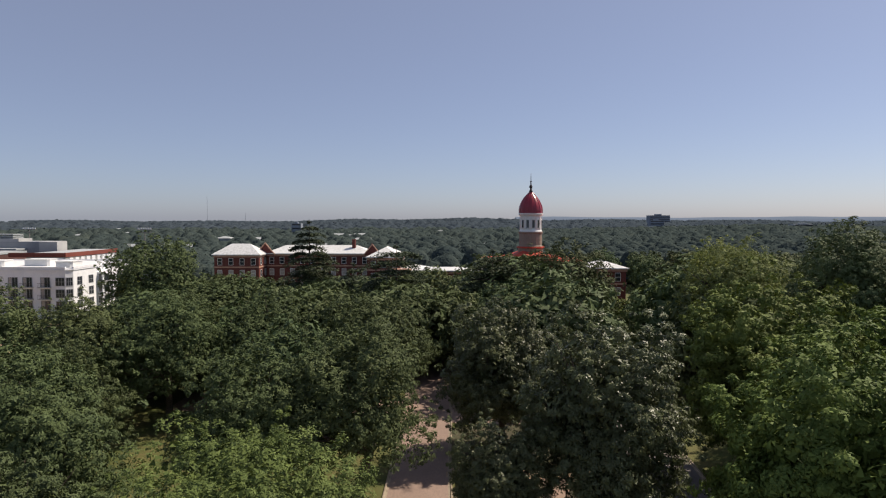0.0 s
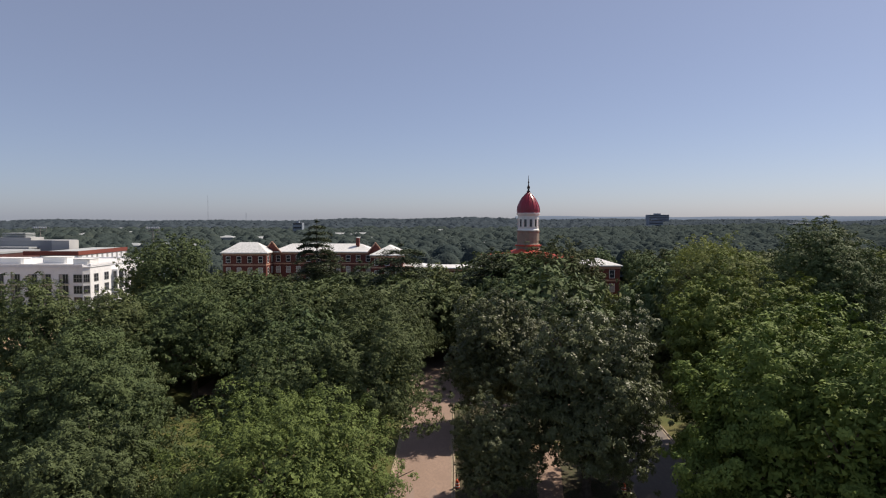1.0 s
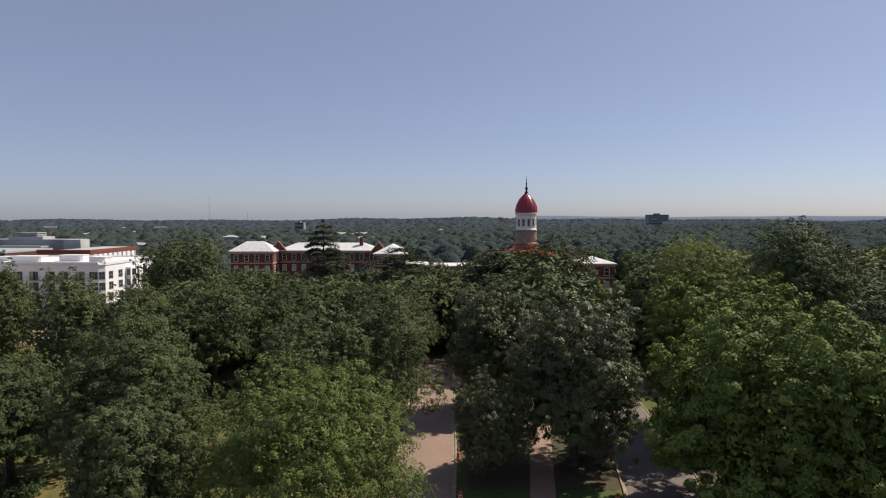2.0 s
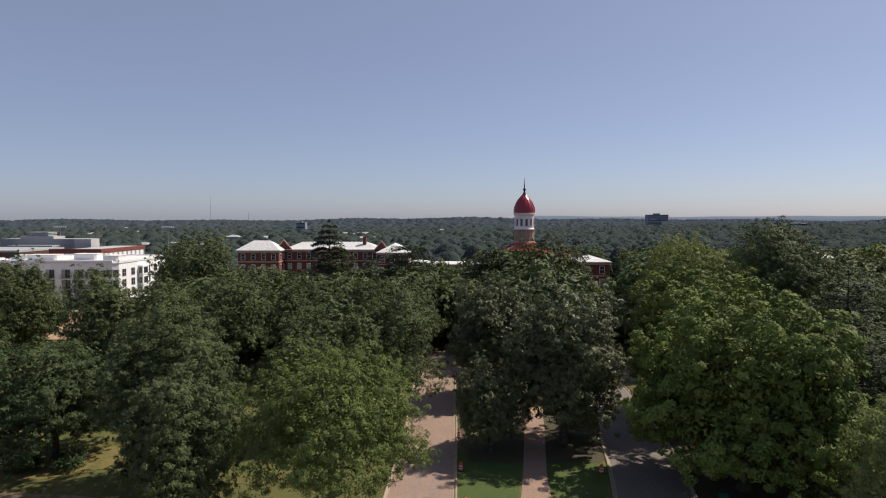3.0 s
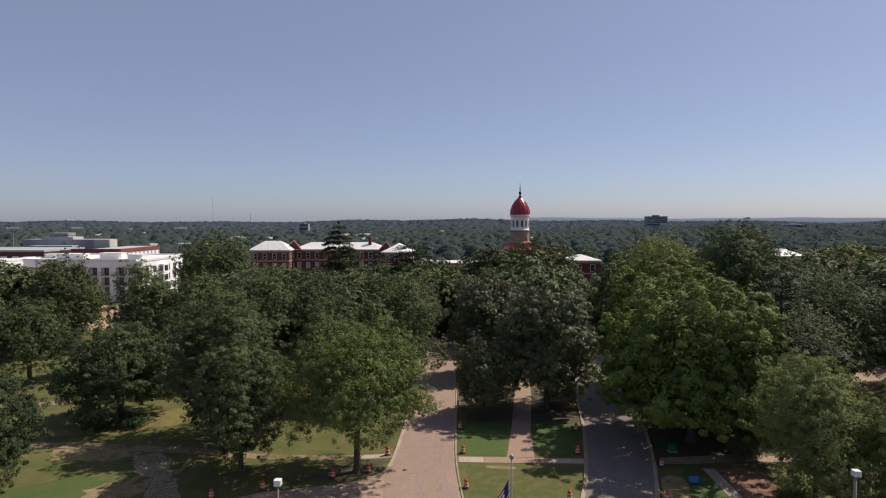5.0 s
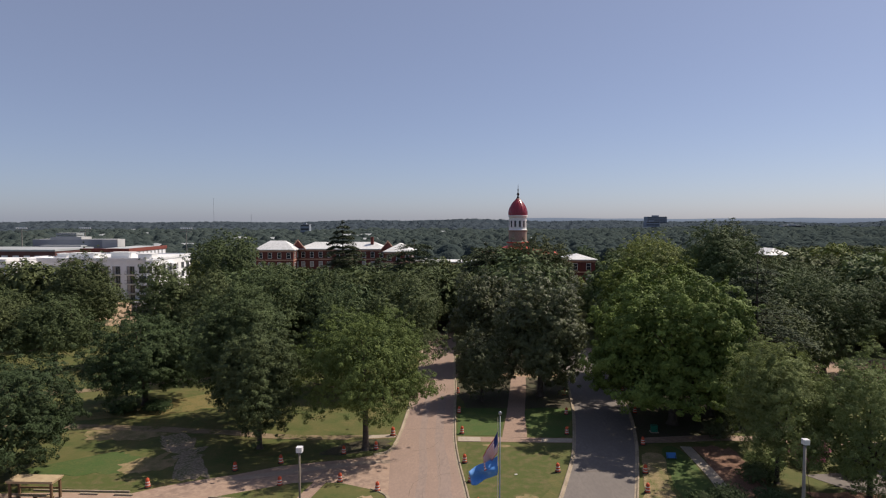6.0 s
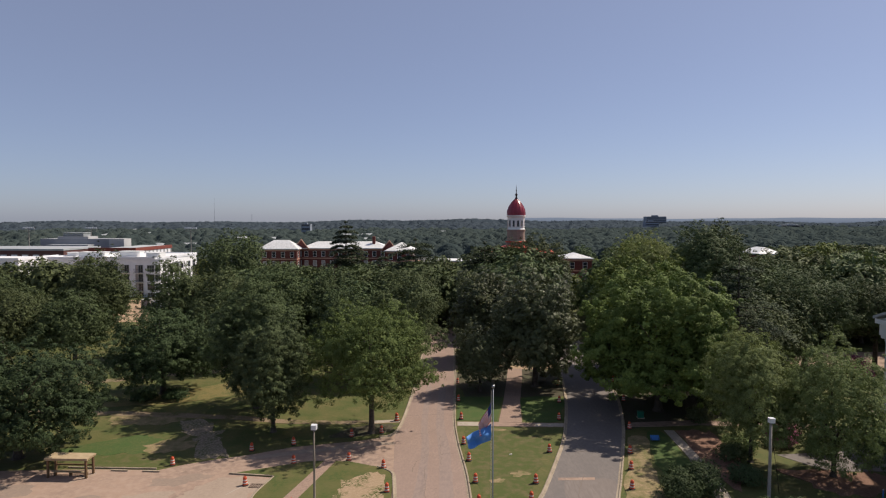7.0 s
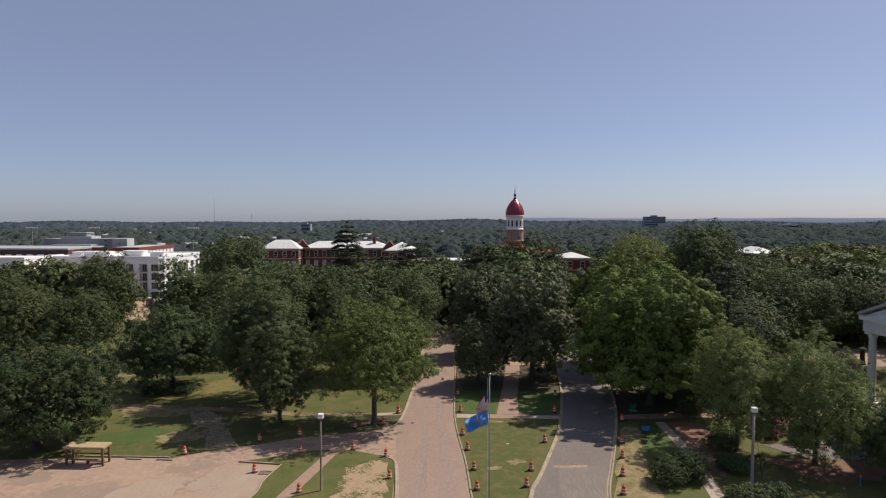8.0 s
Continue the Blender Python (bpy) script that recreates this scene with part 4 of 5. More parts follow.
def canopy(name, r0, r1, fan, grow, cell, material, label, seed, sprays):
    """A stretch of far woodland: one lumpy leaf roof over the land, broken up by leafy sprays."""
    rng = np.random.default_rng(seed)
    az = np.arange(-0.70, 0.70, fan)
    rad = r0 * np.exp(np.arange(0, math.log(r1 / r0) + grow, grow))
    ga, gr = np.meshgrid(az, rad)
    ga, gr = ga + rng.uniform(-0.3, 0.3, ga.shape) * fan, gr * (1 + rng.uniform(-0.3, 0.3, ga.shape) * grow)

    def spot(a, r):
        x, y = r * np.sin(a) - 2, r * np.cos(a) - 44
        cleared = smooth(-118, -104, x) + smooth(300, 320, y) * (1 - smooth(-118, -104, x)) + (1 - smooth(-340, -320, x)) * (1 - smooth(300, 320, y))
        z = terrain(x, y) + canopy_height(x, y, cell) * np.clip(cleared, 0.03, 1)
        z[0] = terrain(x[0], y[0]) - 1 if x.ndim > 1 else z[0]
        return np.stack([x.ravel(), y.ravel(), z.ravel()], 1)

    v = spot(ga, gr)
    n = len(az)
    i = (np.arange(len(rad) - 1)[:, None] * n + np.arange(n - 1)[None]).ravel()
    f = np.stack([i, i + 1, i + 1 + n, i + n], 1)
    f = np.concatenate([f[:, :3], f[:, [0, 2, 3]]])
    k = rng.integers(0, len(v), sprays)
    far = np.hypot(v[k, 0], v[k, 1] + 44)[:, None]
    p = v[k] + rng.normal(0, 1, (sprays, 3)) * (1.4, 1.4, 0.5) + (0, 0, 0.3)
    blades = leaf_quads(p, unit(rng.normal(0, 0.25, (sprays, 3)) + (0.25, -0.05, 1.0)), 0.4 + far * 0.0009, rng, 0.7)
    return tagged(new(name, fast_mesh(name, *joined((v, f), blades), material, True)), label, "woodland", kind="stuff")


canopy("valley_wood", 292, 1250, 0.0035, 0.0046, 11.0, LEAF_FAR_HAZE, "dense green woodland filling the valley, haze in its colour", 81, 45000)
canopy("ridge_wood", 1240, 2500, 0.0034, 0.0052, 16.0, LEAF_FARTHEST_HAZE, "woodland along the low ridge, blue-green from haze in its colour", 83, 30000)


# ---- buildings ----
def add_window(parent, x, y, z, w, h, side="s", sashes=2, frame_mat=WHITE, pane_mat=GLASS, cols=1):
    """A window set into a wall that faces south (s, towards -y), east (e) or west (w): frame with bars, and panes behind."""
    turn = {"s": 0, "se": 45, "e": 90, "w": -90}[side]
    m = pose(x, y, z, 0, 0, turn)
    t = 0.11
    bars = [box(-w / 2, w / 2, -0.03, 0.03, h * k / sashes - 0.04, h * k / sashes + 0.04) for k in range(1, sashes)]
    bars += [box(-w / 2 + w * k / cols - 0.04, -w / 2 + w * k / cols + 0.04, -0.032, 0.03, 0, h) for k in range(1, cols)]
    ring = [(sx * (w / 2 + o), y, zc + sz * (h / 2 + o)) for y in (-0.06, 0.05) for o in (t, 0) for sx, sz in ((-1, -1), (1, -1), (1, 1), (-1, 1)) for zc in (h / 2,)]
    quads = [q for i in range(4) for k in ((i + 1) % 4,) for q in ((i, k, 4 + k, 4 + i), (8 + k, 8 + i, 12 + i, 12 + k), (k, i, 8 + i, 8 + k), (4 + i, 4 + k, 12 + k, 12 + i))]
    win = part("window", fast_mesh("window", ring, quads, frame_mat), parent, at=m)
    for bar in bars:
        part("glazing_bar", fast_mesh("glazing_bar", *bar, frame_mat), win)
    part("pane", fast_mesh("pane", *box(-w / 2, w / 2, -0.005, 0.04, 0, h), pane_mat), win)
    return win


def hip(x0, x1, y0, y1, z, rise, over=0.7):
    """A hipped roof with a thick eave."""
    x0, x1, y0, y1 = x0 - over, x1 + over, y0 - over, y1 + over
    ins = min(x1 - x0, y1 - y0) / 2 * 0.98
    if x1 - x0 > y1 - y0:
        top = [(x0 + ins, (y0 + y1) / 2, z + rise), (x1 - ins, (y0 + y1) / 2, z + rise)]
        f = [(4, 5, 9, 8), (5, 6, 9, 9), (6, 7, 8, 9), (7, 4, 8, 8)]
    else:
        top = [((x0 + x1) / 2, y0 + ins, z + rise), ((x0 + x1) / 2, y1 - ins, z + rise)]
        f = [(4, 5, 8, 8), (5, 6, 9, 8), (6, 7, 9, 9), (7, 4, 8, 9)]
    v = [(x0, y0, z - 0.3), (x1, y0, z - 0.3), (x1, y1, z - 0.3), (x0, y1, z - 0.3), (x0, y0, z), (x1, y0, z), (x1, y1, z), (x0, y1, z)] + top
    return np.array(v, float), [(0, 3, 2, 1), (0, 1, 5, 4), (1, 2, 6, 5), (2, 3, 7, 6), (3, 0, 4, 7)] + f


def mixed_mesh(name, v, f, material):
    me = bpy.data.meshes.new(name)
    me.from_pydata([tuple(p) for p in v], [], [tuple(dict.fromkeys(q)) for q in f])
    me.update()
    me.materials.append(material)
    return me


def brick_block(parent, x0, x1, y0, y1, eave, rise, step=3.3, rows=3, skip_side=False):
    """One block of the brick hall: wall, trim courses, windows and white hipped roof."""
    part("wall", fast_mesh("wall", *chamfered(x0, x1, y0, y1, -1, eave - 0.3, 0.05), BRICK), parent)
    part("cornice", fast_mesh("cornice", *box(x0 - 0.25, x1 + 0.25, y0 - 0.25, y1 + 0.25, eave - 0.95, eave - 0.32), TERRACOTTA), parent)
    part("string_course", fast_mesh("string_course", *box(x0 - 0.12, x1 + 0.12, y0 - 0.12, y1 + 0.12, eave - 4.5, eave - 4.05), TERRACOTTA), parent)
    roof = part("roof", mixed_mesh("roof", *hip(x0, x1, y0, y1, eave, rise), ROOFWHITE), parent)
    n = max(2, int((x1 - x0) / step))
    for r in range(rows):
        z = eave - 3.5 - 3.9 * r
        for i in range(n):
            add_window(parent, x0 + (i + 0.5) * (x1 - x0) / n, y0 - 0.02, z, 1.35, 2.1, pane_mat=BLIND if (i * 3 + r) % 3 else GLASS)
        if not skip_side:
            m = max(1, int((y1 - y0) / 4))
            for i in range(m):
                add_window(parent, x1 + 0.02, y0 + (i + 0.5) * (y1 - y0) / m, z, 1.35, 2.1, "e", pane_mat=BLIND if i % 2 else GLASS)
    return roof


hall = thing("brick_hall", "long red brick hall with white metal hipped roofs", "building")
brick_block(hall, -82.0, -67.0, 204.0, 213.0, 13.9, 3.4)
brick_block(hall, -66.6, -31.0, 211.0, 222.0, 13.9, 2.6)
part("gable", mixed_mesh("gable", np.array([(x, y, z) for y in (210.4, 211.0) for x, z in ((-70.2, 13.2), (-63.4, 13.2), (-66.8, 17.4))]), [(0, 1, 2), (3, 5, 4), (0, 3, 4, 1), (1, 4, 5, 2), (2, 5, 3, 0)], BRICK), hall)
part("gable_coping", fast_mesh("gable_coping", *joined(tube([(-70.2, 210.3, 13.3), (-66.8, 210.3, 17.50)], [0.22, 0.22], 6), tube([(-63.4, 210.3, 13.3), (-66.8, 210.3, 17.50)], [0.22, 0.22], 6)), TERRACOTTA), hall)
brick_block(hall, -30.0, -19.5, 200.0, 216.0, 13.4, 3.0)
part("gable", mixed_mesh("gable", np.array([(x, y, z) for y in (210.2, 210.8) for x, z in ((-33.0, 13.2), (-27.0, 13.2), (-30.0, 17.0))]), [(0, 1, 2), (3, 5, 4), (0, 3, 4, 1), (1, 4, 5, 2), (2, 5, 3, 0)], BRICK), hall)
part("gable_coping", fast_mesh("gable_coping", *joined(tube([(-33.0, 210.1, 13.3), (-30.0, 210.1, 17.10)], [0.22, 0.22], 6), tube([(-27.0, 210.1, 13.3), (-30.0, 210.1, 17.10)], [0.22, 0.22], 6)), TERRACOTTA), hall)
part("chimney", fast_mesh("chimney", *chamfered(-37.6, -36.4, 214, 215.2, 12, 18.6, 0.1), BRICK), hall)
brick_block(hall, -19.2, -11.0, 196.0, 210.0, 9.4, 1.2, rows=2)
brick_block(hall, -10.8, 8.0, 178.0, 190.0, 11.0, 0.4, rows=2)
part("porch_roof", fast_mesh("porch_roof", *box(-22, -15.5, 192.5, 196, 9.6, 10.0), TERRACOTTA), hall)

wing = thing("brick_wing", "red brick wing with a white hipped roof among trees", "building")
brick_block(wing, 35.6, 44.4, 168.0, 182.0, 12.6, 1.5)

# the domed centre building
DX, DY = 18.1, 162.0
dome = thing("domed_building", "brick building with a white drum, ribbed red dome and spire", "building")
part("wall", fast_mesh("wall", *chamfered(DX - 12, DX + 12, DY - 7, DY + 9, -1, 15.3, 0.1), BRICK), dome)
part("roof", mixed_mesh("roof", *hip(DX - 12, DX + 12, DY - 7, DY + 9, 15.3, 1.3), REDROOF), dome)
part("tower_skirt", mixed_mesh("tower_skirt", *hip(DX - 4.4, DX + 4.0, DY - 4.6, DY + 4.6, 16.6, 1.9, 0.3), REDROOF), dome, "bright red roofing in repair")
part("tower_base", fast_mesh("tower_base", *lathe([(0, 16.5), (3.2, 16.5), (3.2, 18.8), (2.95, 19.0), (2.95, 22.0), (3.15, 22.2), (3.15, 22.45), (0, 22.45)], 16, DX, DY), STONE), dome, "weathered stone tower base")
part("base_ring", fast_mesh("base_ring", *lathe([(2.4, 18.3), (3.55, 18.3), (3.55, 18.6), (2.4, 18.9)], 16, DX, DY), REDROOF), dome)
part("drum", fast_mesh("drum", *lathe([(0, 22.45), (2.95, 22.45), (3.0, 22.6), (2.85, 22.8), (2.72, 23.1), (2.72, 26.4), (2.9, 26.6), (3.15, 26.8), (3.2, 27.15), (2.8, 27.25), (0, 27.25)], 24, DX, DY), WHITE), dome, "white painted drum")
for i in range(12):
    a = radians(30 * i + 8)
    pm = pose(DX + 2.74 * math.cos(a), DY + 2.74 * math.sin(a), 23.5, 0, 0, math.degrees(a) + 90)
    w = part("drum_window", fast_mesh("drum_window", *joined(box(-0.46, -0.34, -0.07, 0.1, 0, 2.1), box(0.34, 0.46, -0.07, 0.1, 0, 2.1), box(-0.46, 0.46, -0.07, 0.1, 2.0, 2.2), box(-0.5, 0.5, -0.1, 0.1, -0.12, 0)), WHITE), dome, at=pm)
    part("pane", fast_mesh("pane", *box(-0.34, 0.34, -0.02, 0.05, 0, 2.0), GLASS), w)
    a2 = a + radians(15)
    part("pilaster", fast_mesh("pilaster", *box(-0.16, 0.16, -0.12, 0.1, 0, 3.1), WHITE), dome, at=pose(DX + 2.74 * math.cos(a2), DY + 2.74 * math.sin(a2), 23.15, 0, 0, math.degrees(a2) + 90))
dome_z = np.linspace(0, 1, 18)
dome_r = np.interp(dome_z, (0, 0.15, 0.3, 0.5, 0.7, 0.85, 0.95, 1), (3.0, 3.03, 2.88, 2.45, 1.80, 1.10, 0.55, 0.3))
dome_prof = [(3.05, 27.25)] + [(r, 27.35 + 5.4 * k) for k, r in zip(dome_z, dome_r)]
part("dome_shell", fast_mesh("dome_shell", *lathe(dome_prof, 32, DX, DY), DOMERED, True), dome, "glossy dark red metal dome")
for i in range(16):
    a = 2 * math.pi * i / 16
    part("rib", fast_mesh("rib", *tube([(DX + (r + 0.02) * math.cos(a), DY + (r + 0.02) * math.sin(a), z) for r, z in dome_prof[1:]], [0.07] * (len(dome_prof) - 1), 5, False), DOMERED, True), dome)
part("finial", fast_mesh("finial", *lathe([(0.45, 32.6), (0.5, 32.9), (0.28, 33.2), (0.22, 33.6), (0.42, 33.9), (0.40, 34.2), (0.16, 34.5), (0.12, 35.2), (0.25, 35.4), (0.1, 35.6), (0.07, 36.5), (0.02, 37.5), (0, 37.5)], 12, DX, DY), DARKMETAL, True), dome, "dark metal spire")

# white apartment block
apt = thing("apartment_building", "white four-storey apartment block with dark recessed balconies", "building")
AX, AY, CUT = -101.6, 157.0, 1.3          # the corner is cut off by a slanting bay


def corner_block(x0, x1, y0, y1, z0, z1, cut, grow=0.0):
    """A block whose front right-hand corner is cut off."""
    ring = [(x0 - grow, y0 - grow), (x1 + grow * 0.4, y0 - grow), (x1 + cut + grow, y0 + cut - grow * 0.4), (x1 + cut + grow, y1 + grow), (x0 - grow, y1 + grow)]
    v = [(x, y, z) for z in (z0, z1) for x, y in ring]
    return np.array(v, float), [(4, 3, 2, 1, 0), (5, 6, 7, 8, 9)] + [(i, (i + 1) % 5, (i + 1) % 5 + 5, i + 5) for i in range(5)]


part("wall", mixed_mesh("wall", *corner_block(AX - 36, AX, AY, AY + 29, -2, 12.9, CUT), STUCCO), apt)
part("cornice", mixed_mesh("cornice", *corner_block(AX - 36, AX, AY, AY + 29, 12.55, 12.75, CUT, 0.22), STUCCO), apt)
part("wall", fast_mesh("wall", *chamfered(AX - 90, AX - 38, AY - 11, AY + 8, -2, 12.9, 0.04), STUCCO), apt)
part("parapet", fast_mesh("parapet", *joined(box(AX - 36.15, AX + 0.1, AY - 0.15, AY + 0.35, 12.9, 13.45), box(AX + CUT - 0.35, AX + CUT + 0.15, AY + CUT, AY + 29.15, 12.9, 13.45), box(AX - 36.15, AX - 35.7, AY + 0.35, AY + 29.15, 12.9, 13.45), box(AX - 35.7, AX + CUT - 0.35, AY + 28.7, AY + 29.15, 12.9, 13.45)), STUCCO), apt)
part("parapet", fast_mesh("parapet", *joined(box(AX - 90.1, AX - 37.9, AY - 11.15, AY - 10.8, 12.9, 13.7), box(AX - 38.3, AX - 37.85, AY - 10.8, AY + 8.1, 12.9, 13.7)), STUCCO), apt)
part("flat_roof", mixed_mesh("flat_roof", *corner_block(AX - 35.6, AX - 0.4, AY + 0.4, AY + 28.6, 12.92, 13.1, CUT), ROOFBRIGHT), apt, "bright white roof membrane")
part("flat_roof", fast_mesh("flat_roof", *box(AX - 90, AX - 38.4, AY - 10.7, AY + 8, 12.92, 13.1), ROOFBRIGHT), apt, "bright white roof membrane")
for rx, ry, rw, rd, rh in ((0.4, 2.2, 4.6, 5.0, 1.5), (-9, 7, 7, 4, 1.7), (-20, 5, 9, 4, 1.5), (-31, 8, 4, 3.5, 1.2)):
    unit_box = part("roof_unit", fast_mesh("roof_unit", *chamfered(AX + rx - rw, AX + rx, AY + ry, AY + ry + rd, 13.1, 13.1 + rh, 0.5), ROOFBRIGHT), apt)
    part("cap", fast_mesh("cap", *chamfered(AX + rx - rw - 0.15, AX + rx + 0.15, AY + ry - 0.15, AY + ry + rd + 0.15, 13.1 + rh, 13.25 + rh, 0.5), ROOFBRIGHT), unit_box)
BALUSTER = fast_mesh("baluster", *box(0, 0.03, 0, 0.03, 0, 1.04), DARKMETAL)
for k in range(4):
    z = 8.6 - 3.05 * k
    add_window(apt, AX - 1.35, AY - 0.02, z, 2.2, 2.0, sashes=2, cols=3, frame_mat=GREYWALL)
    add_window(apt, AX + CUT / 2, AY + CUT / 2, z, 1.35, 2.0, "se", 2, GREYWALL, GLASS, 3)
    for bx in (-5.2, -9.9, -13.7, -18.4, -22.9, -27.4, -31.9):
        # a recess with a glazed door and a sidelight, a floor slab and a thin rail
        bal = part("balcony", fast_mesh("balcony", *box(bx - 1.55 + AX, bx + 1.55 + AX, AY - 1.0, AY - 0.02, z - 0.5, z - 0.32), LIGHTGREY), apt)
        part("opening", fast_mesh("opening", *box(bx - 1.15 + AX, bx + 1.15 + AX, AY - 0.03, AY + 0.05, z - 0.3, z + 2.15), GLASS), bal)
        part("sidelight", fast_mesh("sidelight", *box(bx - 1.1 + AX, bx - 0.35 + AX, AY - 0.05, AY - 0.032, z - 0.3, z + 2.1), BLIND), bal)
        for o0, o1 in ((-1.3, -1.15), (-0.35, -0.2), (0.5, 0.58), (1.15, 1.3)):
            part("mullion", fast_mesh("mullion", *box(bx + o0 + AX, bx + o1 + AX, AY - 0.1, AY - 0.034, z - 0.3, z + 2.15), GREYWALL), bal)
        part("rail", fast_mesh("rail", *box(bx - 1.5 + AX, bx + 1.5 + AX, AY - 0.98, AY - 0.93, z + 0.7, z + 0.76), DARKMETAL), bal)
        for o in np.linspace(-1.5, 1.47, 9):
            part("baluster", BALUSTER, bal, at=pose(bx + o + AX, AY - 0.97, z - 0.34))
    for j, by in enumerate((3.9, 8.8, 18.0, 22.5, 26.5)):
        add_window(apt, AX + CUT + 0.02, AY + by, z, 1.9, 2.0, "e", 2, GREYWALL, GLASS, 2)
    for bx in np.arange(-88, -40, 6.0):
        add_window(apt, AX + bx, AY - 11.02, z - 0.2, 2.8, 1.8, "s", 1, GREYWALL, GLASS, 3)
    for by in (-8, -3.5):
        add_window(apt, AX - 37.98, AY + by, z - 0.2, 2.0, 1.8, "e", 1, GREYWALL, GLASS, 2)
    bay = part("bay", fast_mesh("bay", *chamfered(AX + CUT, AX + CUT + 1.5, AY + 11.8, AY + 15.4, z - 0.4, z + 2.5, 0.04), STUCCO), apt)
    part("pane", fast_mesh("pane", *box(AX + CUT + 1.5, AX + CUT + 1.53, AY + 12.4, AY + 14.8, z + 0.1, z + 2.0), GLASS), bay)
    part("pane", fast_mesh("pane", *box(AX + CUT + 0.3, AX + CUT + 1.2, AY + 11.77, AY + 11.8, z + 0.1, z + 2.0), GLASS), bay)

# grey and red building behind it
big = thing("arena_building", "large grey-clad building with red parapets behind the apartments", "building")
BX, BY = -139.0, 214.0
part("wall", fast_mesh("wall", *box(BX - 14, BX, BY, BY + 32, -4, 12.2), LIGHTGREY), big)
part("parapet", fast_mesh("parapet", *joined(box(BX - 20.3, BX + 0.3, BY - 0.3, BY + 0.3, 12.2, 13.7), box(BX - 0.3, BX + 0.3, BY + 0.3, BY + 32.3, 12.2, 13.7)), REDPANEL), big, "orange-red parapet band")
part("flat_roof", fast_mesh("flat_roof", *box(BX - 14, BX - 0.3, BY + 0.3, BY + 32, 13.0, 13.5), FARPALE), big)
for i in range(4):
    x = BX - 12.5 + i * 3.1
    part("pier", fast_mesh("pier", *box(x - 0.5, x + 0.5, BY - 0.5, BY - 0.02, 0, 11.2), DARKBRICK), big)
    part("panel", fast_mesh("panel", *box(x + 0.55, x + 2.5, BY - 0.2, BY - 0.01, 5.0, 11.9), STUCCO), big)
for i in range(9):
    y = BY + 2.0 + i * 3.3
    part("panel", fast_mesh("panel", *box(BX + 0.01, BX + 0.2, y, y + 2.0, 6.0, 11.9), STUCCO), big)
part("upper_volume", fast_mesh("upper_volume", *box(-203, -166, 246, 256, -4, 16.4), GREYWALL), big)
part("upper_volume", fast_mesh("upper_volume", *box(-161, -154, 232, 238, 12, 16.9), LIGHTGREY), big)
part("penthouse", fast_mesh("penthouse", *box(-195, -180, 247, 255, 16.4, 17.5), LIGHTGREY), big)
for i in range(3):
    part("louvre", fast_mesh("louvre", *box(-193, -183, 248, 254, 17.6 + 0.7 * i, 17.95 + 0.7 * i), FARPALE), big)
part("canopy_roof", fast_mesh("canopy_roof", *box(-196, -176, 240, 246, 13.2, 13.8), FARPALE), big)
dark = thing("brick_block", "dark brick building with white window bays", "building")
part("wall", fast_mesh("wall", *box(-235, -161, 200, 225, -4, 13.2), DARKBRICK), dark)
part("parapet", fast_mesh("parapet", *box(-235.2, -160.8, 199.8, 225.2, 13.2, 13.9), FARPALE), dark)
for i in range(16):
    x = -232 + i * 4.5
    part("bay_window", fast_mesh("bay_window", *box(x, x + 2.4, 199.7, 199.98, 6.5, 11.5), STUCCO), dark)

# white-roofed house at the right and the columned portico
house = thing("white_roofed_house", "brick house with a pale hipped roof among trees", "building")
part("wall", fast_mesh("wall", *box(90, 96.5, 146, 158, -1, 15.2), BRICK), house)
part("roof", mixed_mesh("roof", *hip(90, 96.5, 146, 158, 15.5, 1.8), ROOFWHITE), house)

portico = thing("portico_building", "white columned portico of a pale classical building", "building")
PX, PY0, PY1 = 55.6, 14.0, 39.6
part("steps", fast_mesh("steps", *joined(box(PX - 1.4, PX + 4, PY0 - 1, PY1 + 1, -0.1, 0.5), box(PX - 0.8, PX + 4, PY0 - 0.5, PY1 + 0.5, 0.5, 0.95)), CONCRETE), portico)
part("entablature", fast_mesh("entablature", *joined(box(PX - 0.75, PX + 4.4, PY0 - 0.1, PY1 + 0.1, 10.9, 12.4), box(PX - 1.1, PX + 4.4, PY0 - 0.5, PY1 + 0.5, 12.4, 13.0)), WHITE), portico)
mid = (PY0 + PY1) / 2
part("pediment", mixed_mesh("pediment", np.array([(x, y, z) for x in (PX - 0.6, PX + 4) for y, z in ((PY0, 13.0), (PY1, 13.0), (mid, 17.6))]), [(0, 2, 1), (3, 4, 5), (0, 1, 4, 3), (1, 2, 5, 4), (2, 0, 3, 5)], WHITE), portico)
part("roof", mixed_mesh("roof", np.array([(x, y, z) for x in (PX - 1.2, PX + 22) for y, z in ((PY0 - 0.8, 12.95), (mid, 18.0), (PY1 + 0.8, 12.95), (PY0 - 0.8, 13.3), (mid, 18.35), (PY1 + 0.8, 13.3))]), [(0, 1, 7, 6), (1, 2, 8, 7), (3, 9, 10, 4), (4, 10, 11, 5), (0, 3, 4, 1), (1, 4, 5, 2), (6, 7, 10, 9), (7, 8, 11, 10), (2, 5, 11, 8), (0, 6, 9, 3)], LIGHTGREY), portico)
part("wall", fast_mesh("wall", *box(PX + 4.4, PX + 21, PY0, PY1, -0.5, 12.9), STUCCO), portico)
